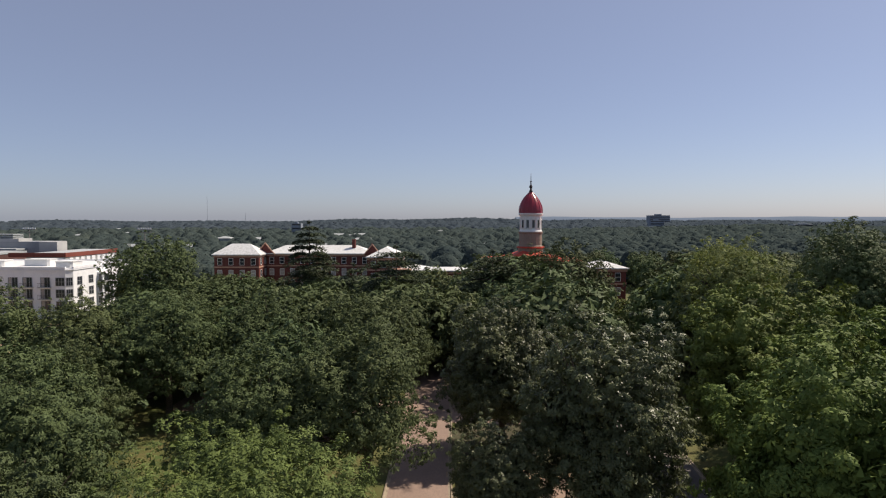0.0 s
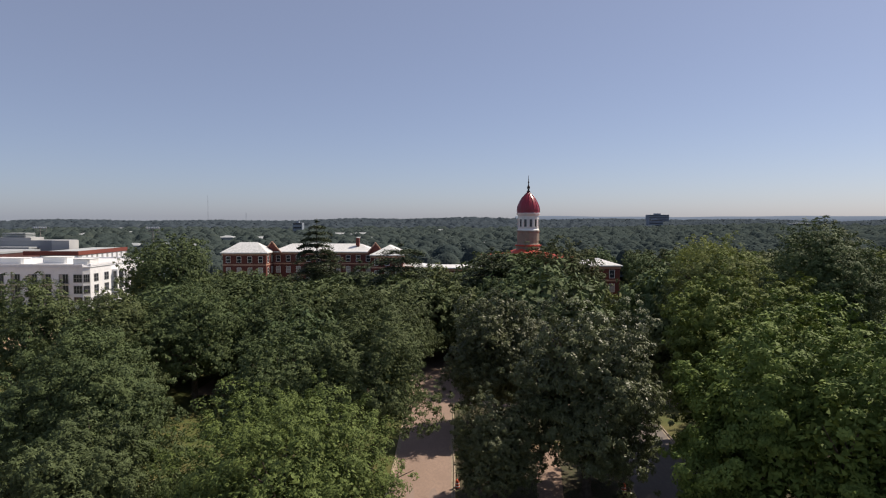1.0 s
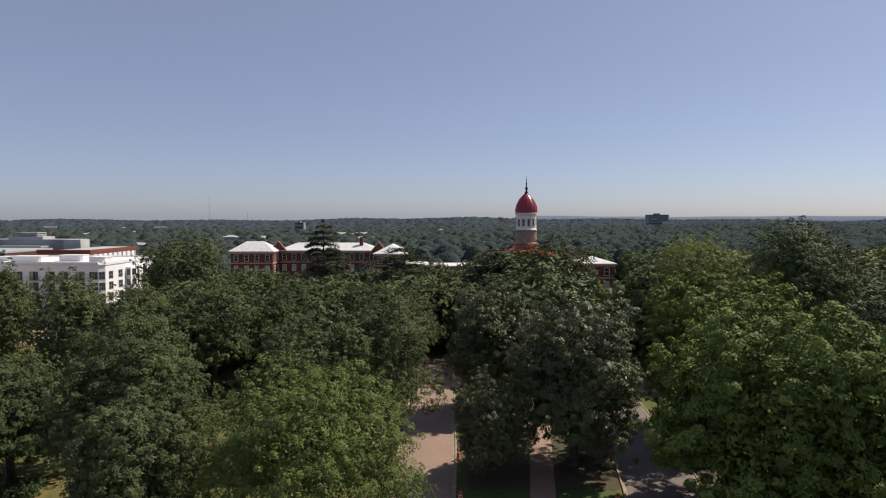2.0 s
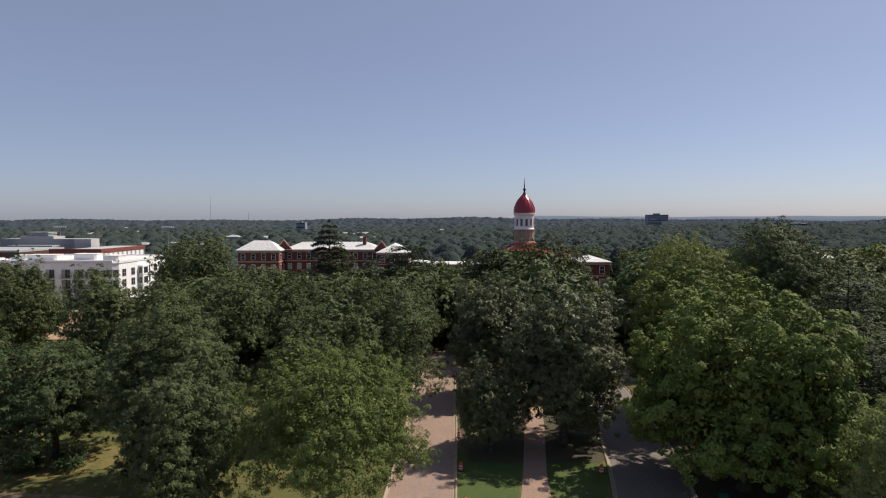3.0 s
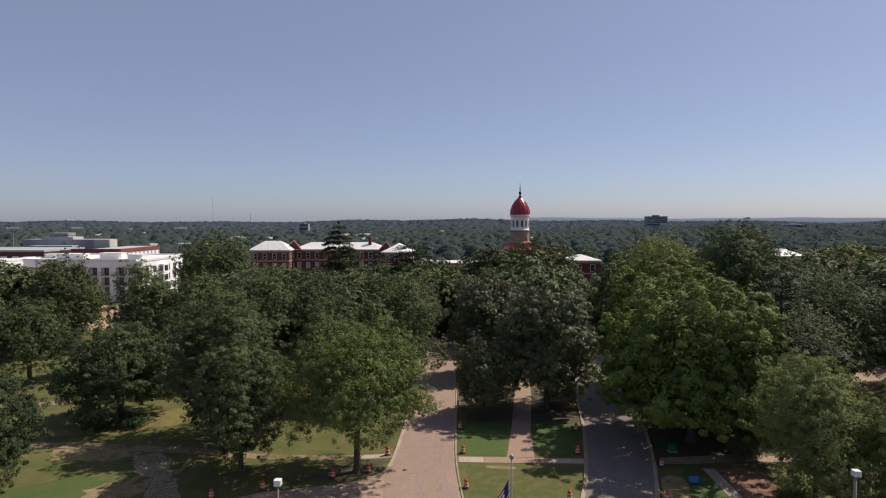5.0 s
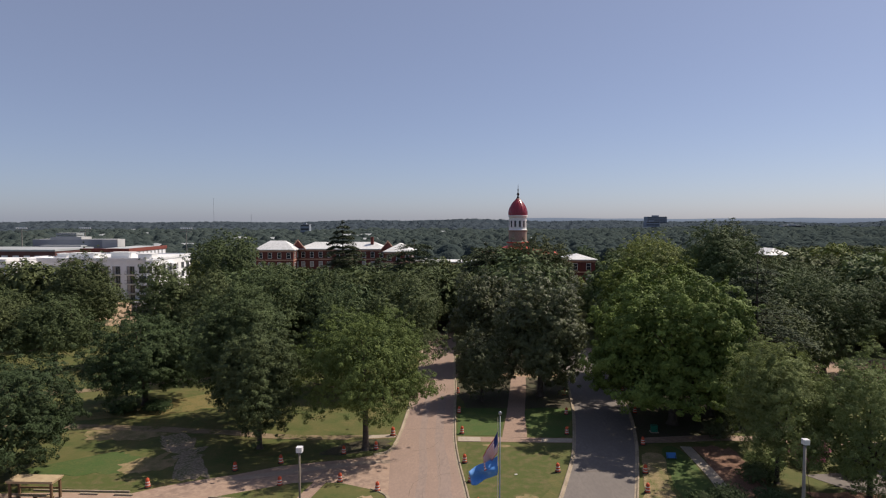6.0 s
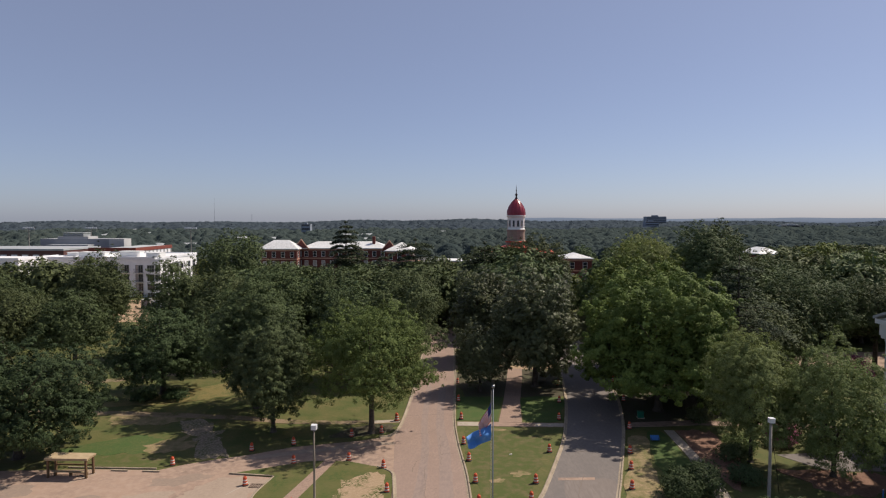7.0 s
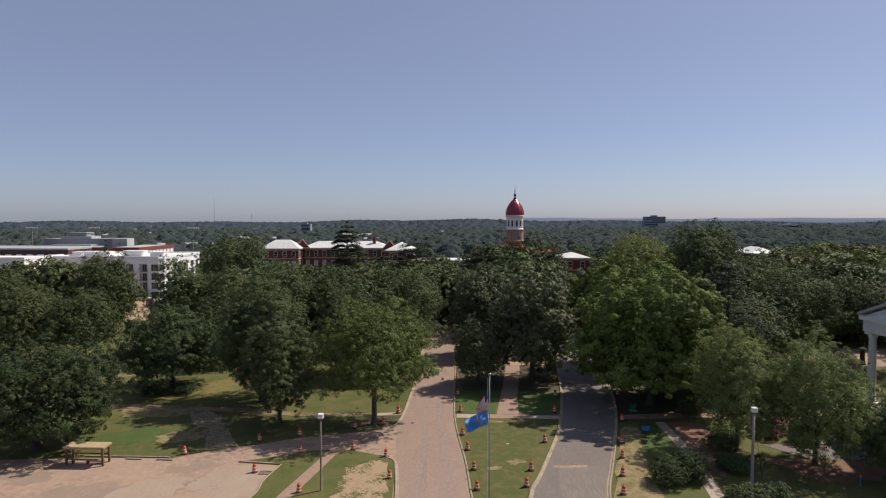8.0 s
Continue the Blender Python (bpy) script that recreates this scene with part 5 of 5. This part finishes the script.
for i in range(6):
    y = PY0 + 0.7 + i * (PY1 - PY0 - 1.4) / 5
    col = part("column", fast_mesh("column", *lathe([(0.62, 1.35), (0.6, 1.5), (0.53, 1.6), (0.52, 5), (0.45, 9.9), (0.5, 10.05), (0.56, 10.3), (0.6, 10.5)], 18, PX + 0.1, y), WHITE, True), portico)
    part("capital", fast_mesh("capital", *box(PX - 0.6, PX + 0.8, y - 0.7, y + 0.7, 10.5, 10.9), WHITE), col)
    part("plinth", fast_mesh("plinth", *box(PX - 0.65, PX + 0.85, y - 0.75, y + 0.75, 0.95, 1.35), WHITE), col)
for i in range(3):
    add_window(portico, PX + 4.38, PY0 + 4.5 + i * 7.6, 2.2, 1.6, 3.2, "w", 3)
    add_window(portico, PX + 4.38, PY0 + 4.5 + i * 7.6, 7.2, 1.6, 2.6, "w", 2)

# ---- distant landmarks ----
def far_block(name, x, y, w, d, z0, z1, material, label, windows=0):
    ob = thing(name, label, "building")
    part("body", fast_mesh("body", *chamfered(x - w / 2, x + w / 2, y, y + d, z0, z1, 0.3), material), ob)
    part("roof_plant", fast_mesh("roof_plant", *box(x - w * 0.16, x + w * 0.12, y + d * 0.2, y + d * 0.7, z1, z1 + (z1 - z0) * 0.10), material), ob)
    for r in range(windows):
        zz = z0 + (z1 - z0) * (r + 0.55) / windows
        part("window_band", fast_mesh("window_band", *box(x - w / 2 + 1, x + w / 2 - 1, y - 0.3, y - 0.02, zz, zz + (z1 - z0) / windows * 0.4), GLASS), ob)
    return ob


far_block("far_tower", 534, 1654, 54, 30, -4, 32, FARGREY, "grey slab tower block on the wooded skyline", 7)
far_block("far_office", 395, 1240, 28, 20, -6, 20, FARGREY, "pale office block below the skyline tower", 5)
far_block("far_block", -243, 900, 14, 12, -6, 17.5, FARGREY, "small grey block rising from the woods", 4)
far_block("far_block", 555, 1000, 36, 20, -6, 15.5, FARPALE, "pale flat-roofed block among the woods", 2)
sheds = np.random.default_rng(17)
for i in range(24):
    d = sheds.uniform(520, 1150)
    x = d * sheds.uniform(-0.70, 0.12)
    z = float(terrain(np.array(x), np.array(d))) - 1.0
    w = sheds.uniform(14, 38)
    s = thing("far_roof", "pale low roof showing between distant trees", "building", "distant roofs")
    part("body", fast_mesh("body", *box(x - w / 2, x + w / 2, d, d + 14, z, z + 10.5), FARPALE), s)
    part("roof", mixed_mesh("roof", *hip(x - w / 2, x + w / 2, d, d + 14, z + 11.0, 2.0, 0.5), FARPALE), s)


def stadium_light(x, y, z0, top, label="tall floodlight mast over the sports ground"):
    ob = thing("floodlight_mast", label, "light mast", "floodlight masts", at=pose(x, y, z0))
    h = top - z0
    part("pole", fast_mesh("pole", *tube([(0, 0, 0), (0, 0, h)], [0.35, 0.18], 8), POLECONC), ob)
    part("crossarm", fast_mesh("crossarm", *joined(box(-3.2, 3.2, -0.15, 0.15, h - 0.4, h - 0.15), box(-2.8, 2.8, -0.15, 0.15, h - 1.6, h - 1.35)), POLECONC), ob)
    for i in range(6):
        part("floodlight", fast_mesh("floodlight", *chamfered(-3.1 + i * 1.1, -2.3 + i * 1.1, -0.5, -0.15, h - 0.15, h + 0.6, 0.1), LAMPBOX), ob)


stadium_light(-231, 277, -3, 21.0)
stadium_light(-197, 277, -3, 21.0)
stadium_light(-142, 274, -3, 21.0)


def mast(x, y, z0, top, r, label):
    ob = thing("radio_mast", label, "radio mast", "radio masts", at=pose(x, y, z0))
    h = top - z0
    for i in range(3):
        a = 2 * math.pi * i / 3
        part("leg", fast_mesh("leg", *tube([(r * math.cos(a), r * math.sin(a), 0), (r * 0.5 * math.cos(a), r * 0.5 * math.sin(a), h)], [r * 0.35, r * 0.25], 4), ALU), ob)
    part("bracing", fast_mesh("bracing", *joined(*[tube([(r * math.cos(k * 2.1), r * math.sin(k * 2.1), h * k / 24), (r * 0.8 * math.cos(k * 2.1 + 2.1), r * 0.8 * math.sin(k * 2.1 + 2.1), h * (k + 1) / 24)], [r * 0.2, r * 0.2], 4, False) for k in range(24)]), ALU), ob)


mast(-920, 2200, 8, 104, 0.4, "thin lattice radio mast on the ridge")
mast(-780, 2200, 8, 44, 0.6, "short lattice radio mast on the ridge")


# ---- things along the drives ----
def traffic_barrel():
    ob = thing("traffic_barrel", "orange and white striped traffic barrel on the kerbside", "traffic barrel", "traffic barrels", at=pose(-8.2, 36.0, 0.02))
    part("base", fast_mesh("base", *lathe([(0, 0), (0.37, 0), (0.38, 0.05), (0.33, 0.09), (0.30, 0.10), (0, 0.10)], 14), RUBBER), ob)
    z, r = 0.10, 0.285
    for i, (h, m, nm) in enumerate(((0.16, ORANGE, "body"), (0.12, BANDWHITE, "white_band"), (0.18, ORANGE, "body"), (0.12, BANDWHITE, "white_band"), (0.31, ORANGE, "body"))):
        prof = [(r, z), (r - 0.004, z + h * 0.5), (r - 0.012, z + h), (r - 0.03, z + h)]
        if i == 4:
            prof = [(r, z), (r - 0.02, z + h * 0.7), (r - 0.06, z + h), (0, z + h)]
        part(nm, fast_mesh(nm, *lathe(prof, 16), m, True), ob)
        z, r = z + h, r - 0.016
    part("handle", fast_mesh("handle", *tube([(-0.12, 0, z - 0.02), (-0.1, 0, z + 0.09), (0.1, 0, z + 0.09), (0.12, 0, z - 0.02)], [0.025] * 4, 5), ORANGE), ob)
    return ob


first = traffic_barrel()
turns = random.Random(4)
for x, y in ((-9.6, 31.5), (-13.0, 30.1), (-19.2, 27.3), (-23.4, 25.3), (-30.4, 21.1), (-17.7, 21.9), (-12.0, 22.9), (-8.0, 21.0), (-6.95, 15.4), (-15.2, 12.0), (-21.0, 16.5),
             (0.1, 36.9), (0.4, 28.1), (0.95, 23.3), (1.55, 17.9), (1.75, 13.2), (10.0, 26.0), (7.5, 17.9), (6.6, 14.0), (21.0, 33.9), (18.9, 25.9), (17.8, 21.5), (16.6, 16.8), (15.6, 12.6),
             (12.8, 37.1), (14.0, 44.6), (15.2, 53.5), (-0.3, 44.8), (-0.5, 54.0), (23.3, 45.5), (24.3, 56.0), (2.2, 8.0), (5.9, 9.0), (-6.6, 8.0)):
    copy_thing(first, pose(x, y, 0.04 if abs(x + 21) > 0.1 else 0.02, turns.uniform(-2, 2), turns.uniform(-2, 2), turns.uniform(0, 360)) @ Matrix.Scale(0.87, 4))


def lamp_post(x, y, h, r, pole_mat, label, wire=False):
    ob = thing("lamp_post", label, "street lamp", "lamp posts", at=pose(x, y, 0))
    part("pole", fast_mesh("pole", *tube([(0, 0, -0.05), (0, 0, h * 0.5), (0, 0, h)], [r, r * 0.85, r * 0.7], 10), pole_mat, True), ob)
    part("bracket", fast_mesh("bracket", *tube([(0, 0, h - 0.15), (0.05, -0.1, h + 0.05)], [0.05, 0.05], 6), DARKMETAL), ob)
    head = part("lamp_head", fast_mesh("lamp_head", *chamfered(-0.22, 0.28, -0.28, 0.22, h - 0.02, h + 0.40, 0.05), LAMPBOX), ob, "boxy grey-white lamp housing")
    part("lens", fast_mesh("lens", *box(-0.17, 0.23, -0.23, 0.17, h - 0.07, h - 0.022), GLASS), head)
    if wire:
        part("guy_wire", fast_mesh("guy_wire", *tube([(0, 0, h * 0.9), (1.2, 1.2, h * 0.4), (1.9, 1.9, 0)], [0.018] * 3, 4, False), DARKMETAL), ob)
    return ob


lamp_post(-13.15, 12.4, 7.15, 0.11, POLEWOOD, "slim weathered lamp post with a boxy head on the grass island")
lamp_post(28.3, 14.2, 7.6, 0.16, POLECONC, "thick grey lamp post with a boxy head beside trees", True)


# flagpole with two flags
FX, FY, FH = 2.2, -2.6, 15.2
pole = thing("flagpole", "tall silver flagpole with a ball on the median lawn", "flagpole", at=pose(FX, FY, 0))
part("footing", fast_mesh("footing", *lathe([(0, 0), (0.5, 0), (0.5, 0.12), (0.2, 0.16), (0.16, 0.4), (0, 0.4)], 14), CONCRETE), pole)
part("shaft", fast_mesh("shaft", *tube([(0, 0, 0.1), (0, 0, 6), (0, 0, FH)], [0.06, 0.05, 0.03], 10), ALU, True), pole)
part("ball", fast_mesh("ball", *lathe([(0, FH), (0.07, FH + 0.03), (0.11, FH + 0.12), (0.07, FH + 0.21), (0, FH + 0.24)], 12), ALU, True), pole)
part("halyard", fast_mesh("halyard", *tube([(-0.13, 0, 1.2), (-0.12, 0, FH - 0.1)], [0.012, 0.012], 4, False), BANDWHITE), pole)


def cloth(name, top, hoist, fly, drop, u0, u1, v0, v1, material, parent, wave, n=(14, 10), label=""):
    """A piece of a wind-drooped flag, from u0 to u1 along the fly and v0 to v1 down the hoist; fly hangs down by drop."""
    us, vs = np.linspace(u0, u1, n[0]), np.linspace(v0, v1, n[1])
    v = []
    for b in vs:
        for a in us:
            x = -fly * (a - 0.06 * math.sin(a * 3)) * (1 - 0.10 * b)
            z = top - hoist * b * (1 - 0.25 * a) - drop * a ** 0.9 - 0.05 * math.sin(a * 9 + b * 2)
            y = wave * (math.sin(a * 10 + b * 2.2) * (0.25 + a) + 0.5 * math.sin(b * 7 + a * 4))
            v.append((x - 0.1, y, z))
    i = (np.arange(n[1] - 1)[:, None] * n[0] + np.arange(n[0] - 1)[None]).ravel()
    me = fast_mesh(name, v, np.stack([i, i + n[0], i + n[0] + 1, i + 1], 1), material, True)
    ob = part(name, me, parent, label)
    sol = ob.modifiers.new("thickness", "SOLIDIFY")
    sol.thickness = 0.012
    return ob


striped = thing("striped_flag", "red and white striped flag with a navy canton, drooping", "flag", at=pose(FX, FY, 0))
STR = (14.4, 1.2, 0.85, 1.45, 0.14)
for k in range(13):
    cloth("stripe", *STR[:4], 0.0 if k >= 7 else 0.33, 1.0, k / 13, (k + 1) / 13, FLAGWHITE if k % 2 else FLAGRED, striped, STR[4], (20, 3))
cloth("canton", *STR[:4], 0.0, 0.33, 0.0, 7 / 13, FLAGNAVY, striped, STR[4], (10, 8), "navy canton")
plain = thing("blue_flag", "plain bright blue flag, glare streaks in its colour, blown out below the striped one", "flag", at=pose(FX, FY, 0))
cloth("cloth", 12.95, 1.1, 1.65, 0.85, 0.0, 1.0, 0.0, 1.0, FLAGBLUE_GLARE, plain, 0.2, (26, 14))
cloth("emblem", 12.68, 0.36, 1.65, 0.85, 0.36, 0.52, 0.0, 1.0, FLAGWHITE, plain, 0.2, (5, 5), "small white emblem")

# open shelter at the parking lot
shelter = thing("shelter", "flat-roofed timber shelter with posts at the parking lot", "shelter", at=pose(-39.5, 17.6, 0))
part("roof", fast_mesh("roof", *joined(box(-2.2, 2.2, -0.2, 1.4, 1.96, 2.08), box(-2.15, 2.15, -0.15, 1.35, 1.84, 1.958)), WOODTAN), shelter, "flat tan board roof")
for px, py in ((-1.95, 0), (1.95, 0), (-1.95, 1.2), (1.95, 1.2)):
    part("post", fast_mesh("post", *chamfered(px - 0.1, px + 0.1, py - 0.1, py + 0.1, 0, 1.84, 0.015), WOODDARK), shelter)
part("rail", fast_mesh("rail", *box(-1.85, 1.85, 1.14, 1.22, 0.85, 1.0), WOODDARK), shelter)
bench = thing("bench", "long low timber bench under the shelter", "bench", at=pose(-39.5, 18.2, 0))
part("seat", fast_mesh("seat", *joined(box(-1.8, 1.8, -0.22, -0.02, 0.42, 0.47), box(-1.8, 1.8, 0.02, 0.22, 0.42, 0.47)), WOODTAN), bench)
for px in (-1.6, 0, 1.6):
    part("leg", fast_mesh("leg", *box(px - 0.06, px + 0.06, -0.2, 0.2, 0, 0.42), WOODDARK), bench)
for i, (x, y) in enumerate(((-38.0, 19.4), (-34.0, 20.0), (-30.6, 19.9))):
    st = tagged(new("wheel_stop", fast_mesh("wheel_stop", *chamfered(-0.9, 0.9, -0.1, 0.1, 0, 0.14, 0.04), KERB)), "low concrete wheel stop at the lot edge", "wheel stop", "wheel stops")
    st.matrix_basis = pose(x - 1.2, y - 0.55, 0.018, 0, 0, -2)
patch("lot_edging", [(-41, 20.0), (-31.6, 19.95), (-31.6, 20.1), (-41, 20.15)], 0.15, KERB, "low edging along the lot", "kerb")
patch("island_edging", [(-23.6, 19.0), (-18.9, 18.45), (-18.9, 18.6), (-23.4, 19.15)], 0.17, KERB, "low kerb edge of the grass island", "kerb")
kerb("kerb_6", curve_points([(-18.9, 18.5), (-19.5, 14.7), (-19.35, 11.9), (-19.7, 9.5), (-20.5, 1.0)]), -1, 0.15)
patch("bay_line_1", [(-20.8, 17.2), (-20.65, 17.2), (-22.05, 14.4), (-22.2, 14.4)], 0.030, CONCRETE, "worn white parking bay line", "road marking")
patch("bay_line_2", [(-37.3, 18.9), (-37.2, 18.9), (-38.6, 16.6), (-38.7, 16.6)], 0.030, CONCRETE, "worn white parking bay line", "road marking")
patch("old_slab_1", [(-24.0, 18.4), (-19.2, 17.9), (-19.9, 14.7), (-19.6, 11.5), (-23, 10.8), (-26.5, 13), (-25.6, 16)], 0.024, OLDSLAB, "cracked pale slab in the lot", "paving", jag=0.2, seed=61)
patch("old_slab_2", [(-32, 14.2), (-27.4, 15.2), (-26.8, 12.4), (-29, 9.5), (-33, 10)], 0.023, OLDSLAB, "cracked pale slab in the lot", "paving", jag=0.4, seed=62)
patch("oil_stain_1", [(-30.5, 17.4), (-27.2, 18.8), (-25.4, 18.2), (-27.4, 16.4), (-30, 16.2)], 0.0225, OILSTAIN, "dark stain on the lot", "stain", jag=0.3, seed=63)
patch("oil_stain_2", [(-39, 12.8), (-34, 13.4), (-31, 11.4), (-34, 9.4), (-39, 10)], 0.0225, OILSTAIN, "dark stain on the lot", "stain", jag=0.4, seed=64)
patch("oil_stain_3", [(-47, 15.5), (-42.5, 16.2), (-41, 14.2), (-44, 12.6)], 0.0225, OILSTAIN, "dark stain on the lot", "stain", jag=0.3, seed=65)
patch("tyre_track_1", [(-23.2, 23.6), (-16.5, 26.2), (-9.5, 28.4), (-6.2, 28.2), (-6.2, 27.4), (-9.6, 27.5), (-16.2, 25.2), (-22.6, 22.9)], 0.0245, OLDSLAB, "pale worn wheel track on the side drive", "paving", jag=0.12, seed=66)
patch("wheel_wear_1", [(-4.7, 10), (-4.3, 18), (-4.4, 27), (-5.0, 36), (-5.2, 52), (-4.5, 52), (-4.2, 36), (-3.5, 27), (-3.3, 18), (-3.3, 10), (-2.6, -10), (-3.9, -10)], 0.034, ROADWORN, "grey wheel-worn strip of the drive", "paving", jag=0.12, seed=67)
patch("wheel_wear_2", [(-1.9, 10), (-2.0, 18), (-2.5, 27), (-3.1, 36), (-3.2, 52), (-2.3, 52), (-2.1, 36), (-1.2, 27), (-0.7, 18), (-0.4, 10), (0.4, -10), (-1.2, -10)], 0.034, ROADWORN, "grey wheel-worn strip of the drive", "paving", jag=0.12, seed=68)
drain = thing("drain_grate", "dark drain grate set in the lot", "drain", at=pose(-19.9, 16.4, 0.02))
part("frame", fast_mesh("frame", *joined(box(-0.6, 0.6, -0.45, -0.38, 0, 0.03), box(-0.6, 0.6, 0.38, 0.45, 0, 0.03), box(-0.6, -0.53, -0.38, 0.38, 0, 0.03), box(0.53, 0.6, -0.38, 0.38, 0, 0.03)), DARKMETAL), drain)
for i in range(6):
    part("bar", fast_mesh("bar", *box(-0.45 + i * 0.17, -0.38 + i * 0.17, -0.38, 0.38, 0, 0.025), DARKMETAL), drain)


# utility box, blue board
def cabinet(name, x, y, w, d, h, material, label, category):
    ob = thing(name, label, category, at=pose(x, y, 0.0))
    part("body", fast_mesh("body", *chamfered(-w / 2, w / 2, -d / 2, d / 2, 0.1, h, 0.05), material), ob)
    part("lid", fast_mesh("lid", *chamfered(-w / 2 - 0.04, w / 2 + 0.04, -d / 2 - 0.04, d / 2 + 0.04, h, h + 0.08, 0.05), material), ob)
    part("plinth", fast_mesh("plinth", *box(-w / 2 - 0.1, w / 2 + 0.1, -d / 2 - 0.1, d / 2 + 0.1, 0, 0.1), CONCRETE), ob)
    part("handle", fast_mesh("handle", *box(w / 4, w / 4 + 0.04, -d / 2 - 0.03, -d / 2 - 0.002, h * 0.5, h * 0.7), DARKMETAL), ob)
    return ob


cabinet("utility_cabinet", 23.6, 38.2, 0.75, 0.6, 0.8, GREENBOX, "green metal utility cabinet beside the drive", "utility cabinet")
board = thing("sign_board", "small blue board leaning on short legs in the grass", "sign", at=pose(22.8, 29.4, 0))
part("panel", fast_mesh("panel", *box(-0.5, 0.5, -0.03, 0.03, 0.25, 0.85), BLUEBOX), board, at=pose(0, 0, 0, -35, 0, 0))
for px in (-0.4, 0.4):
    part("leg", fast_mesh("leg", *tube([(px, 0, 0), (px, 0.25, 0.5)], [0.025, 0.025], 5), DARKMETAL), board)
post = thing("marker_post", "short blue marker post in the verge", "post", at=pose(39.2, 15.2, 0))
part("post", fast_mesh("post", *tube([(0, 0, 0), (0, 0, 1.0)], [0.06, 0.06], 8), BLUEBOX), post)
part("cap", fast_mesh("cap", *lathe([(0.065, 1.0), (0.05, 1.06), (0, 1.07)], 8), BANDWHITE), post)


def shrub(x, y, h, R, leafmat, label, seed, leaves=3500, **kw):
    rng = np.random.default_rng(seed)
    crown, _ = crown_arrays(rng, R, 0.05, h, 22, leaves, **kw)
    ob = thing("shrub", label, "shrub", "shrubs", at=pose(x, y, 0))
    part("stems", fast_mesh("stems", *joined(*[tube([(0.1 * math.cos(a), 0.1 * math.sin(a), 0), (R * 0.5 * math.cos(a), R * 0.5 * math.sin(a), h * 0.6)], [0.05, 0.02], 5, False) for a in np.linspace(0, 5.5, 6)]), BARK), ob)
    part("foliage", fast_mesh("foliage", *crown, leafmat), ob)
    return ob


shrub(20.6, 15.4, 2.7, 2.0, LEAF_LIVEOAK, "rounded dark evergreen shrub in the verge", 90, 11000)
shrub(23.2, 16.6, 2.9, 2.2, LEAF_LIVEOAK, "rounded dark evergreen shrub in the verge", 91, 11000)
shrub(28.2, 18.6, 1.8, 1.7, LEAF_OLIVE, "loose olive shrub by the lamp post", 92, 4500)
shrub(26.2, 10.2, 2.4, 1.9, LEAF_OLIVE, "pale loose shrub in the verge", 93, 4500)
shrub(28.6, 10.6, 2.2, 1.7, LEAF_OLIVE, "pale loose shrub in the verge", 94, 4000)
shrub(29.6, 24.6, 1.7, 1.8, LEAF_OAK, "dark shrub beside the mulch bed", 95, 3500)
shrub(31.8, 27.6, 1.7, 1.9, LEAF_LIME, "bright green clipped hedge bush", 96, 6500, shape=1.6)
shrub(30.8, 36.8, 2.2, 1.6, LEAF_MAGNOLIA, "glossy shrub under the maple", 97, 3000)
shrub(34.0, 41.0, 3.0, 2.2, LEAF_OAK, "dark shrub under the maple", 98, 3500)
shrub(37.0, 29.0, 2.8, 1.8, LEAF_PINK, "crape myrtle with pink blossom", 99, 2500)
shrub(64.5, 60.0, 3.6, 2.6, LEAF_PINK, "crape myrtle with pink blossom", 100, 2500)
shrub(40.5, 27.0, 2.4, 2.0, LEAF_OAK, "dark shrub beside the paved court", 101, 3500)
shrub(-45.5, 43.6, 1.5, 1.7, LEAF_LIVEOAK, "dark shrub at the foot of a live oak", 102, 3500)
shrub(-41.2, 44.4, 1.6, 1.8, LEAF_LIVEOAK, "olive shrub at the foot of a live oak", 103, 3500)
shrub(-56.0, 84.0, 3.0, 2.6, LEAF_YELLOW, "yellowing shrub at the wood's edge", 104, 3000)

# building site: containers, stacked pallets and a site fence
for x, y, w, d, h, m, lab in ((-99.5, 130.0, 6.1, 2.5, 2.7, LOT, "tan site container beside the white building"), (-91.5, 132.5, 2.4, 2.4, 2.6, POLECONC, "grey site cabin on the bare earth"), (-88.2, 132.0, 2.6, 2.2, 2.2, FARPALE, "pale site cabin on the bare earth")):
    ob = thing("site_container", lab, "container", "site containers", at=pose(x, y, 0.03))
    part("body", fast_mesh("body", *chamfered(-w / 2, w / 2, -d / 2, d / 2, 0.12, h, 0.06), m), ob)
    part("roof", fast_mesh("roof", *box(-w / 2 - 0.05, w / 2 + 0.05, -d / 2 - 0.05, d / 2 + 0.05, h, h + 0.1), FARPALE), ob)
    part("skid", fast_mesh("skid", *joined(box(-w / 2, w / 2, -d / 2 + 0.1, -d / 2 + 0.3, 0, 0.12), box(-w / 2, w / 2, d / 2 - 0.3, d / 2 - 0.1, 0, 0.12)), DARKMETAL), ob)
    part("door", fast_mesh("door", *box(-0.45, 0.45, -d / 2 - 0.05, -d / 2 - 0.002, 0.2, 2.0), GREYWALL), ob)

# litter on the median lawn
scrap = tagged(new("paper_scrap", fast_mesh("paper_scrap", *chamfered(-0.16, 0.16, -0.1, 0.1, 0, 0.06, 0.04), BANDWHITE)), "scrap of white paper on the grass", "litter")
scrap.matrix_basis = pose(5.6, 25.2, 0.0, 0, 0, 20)
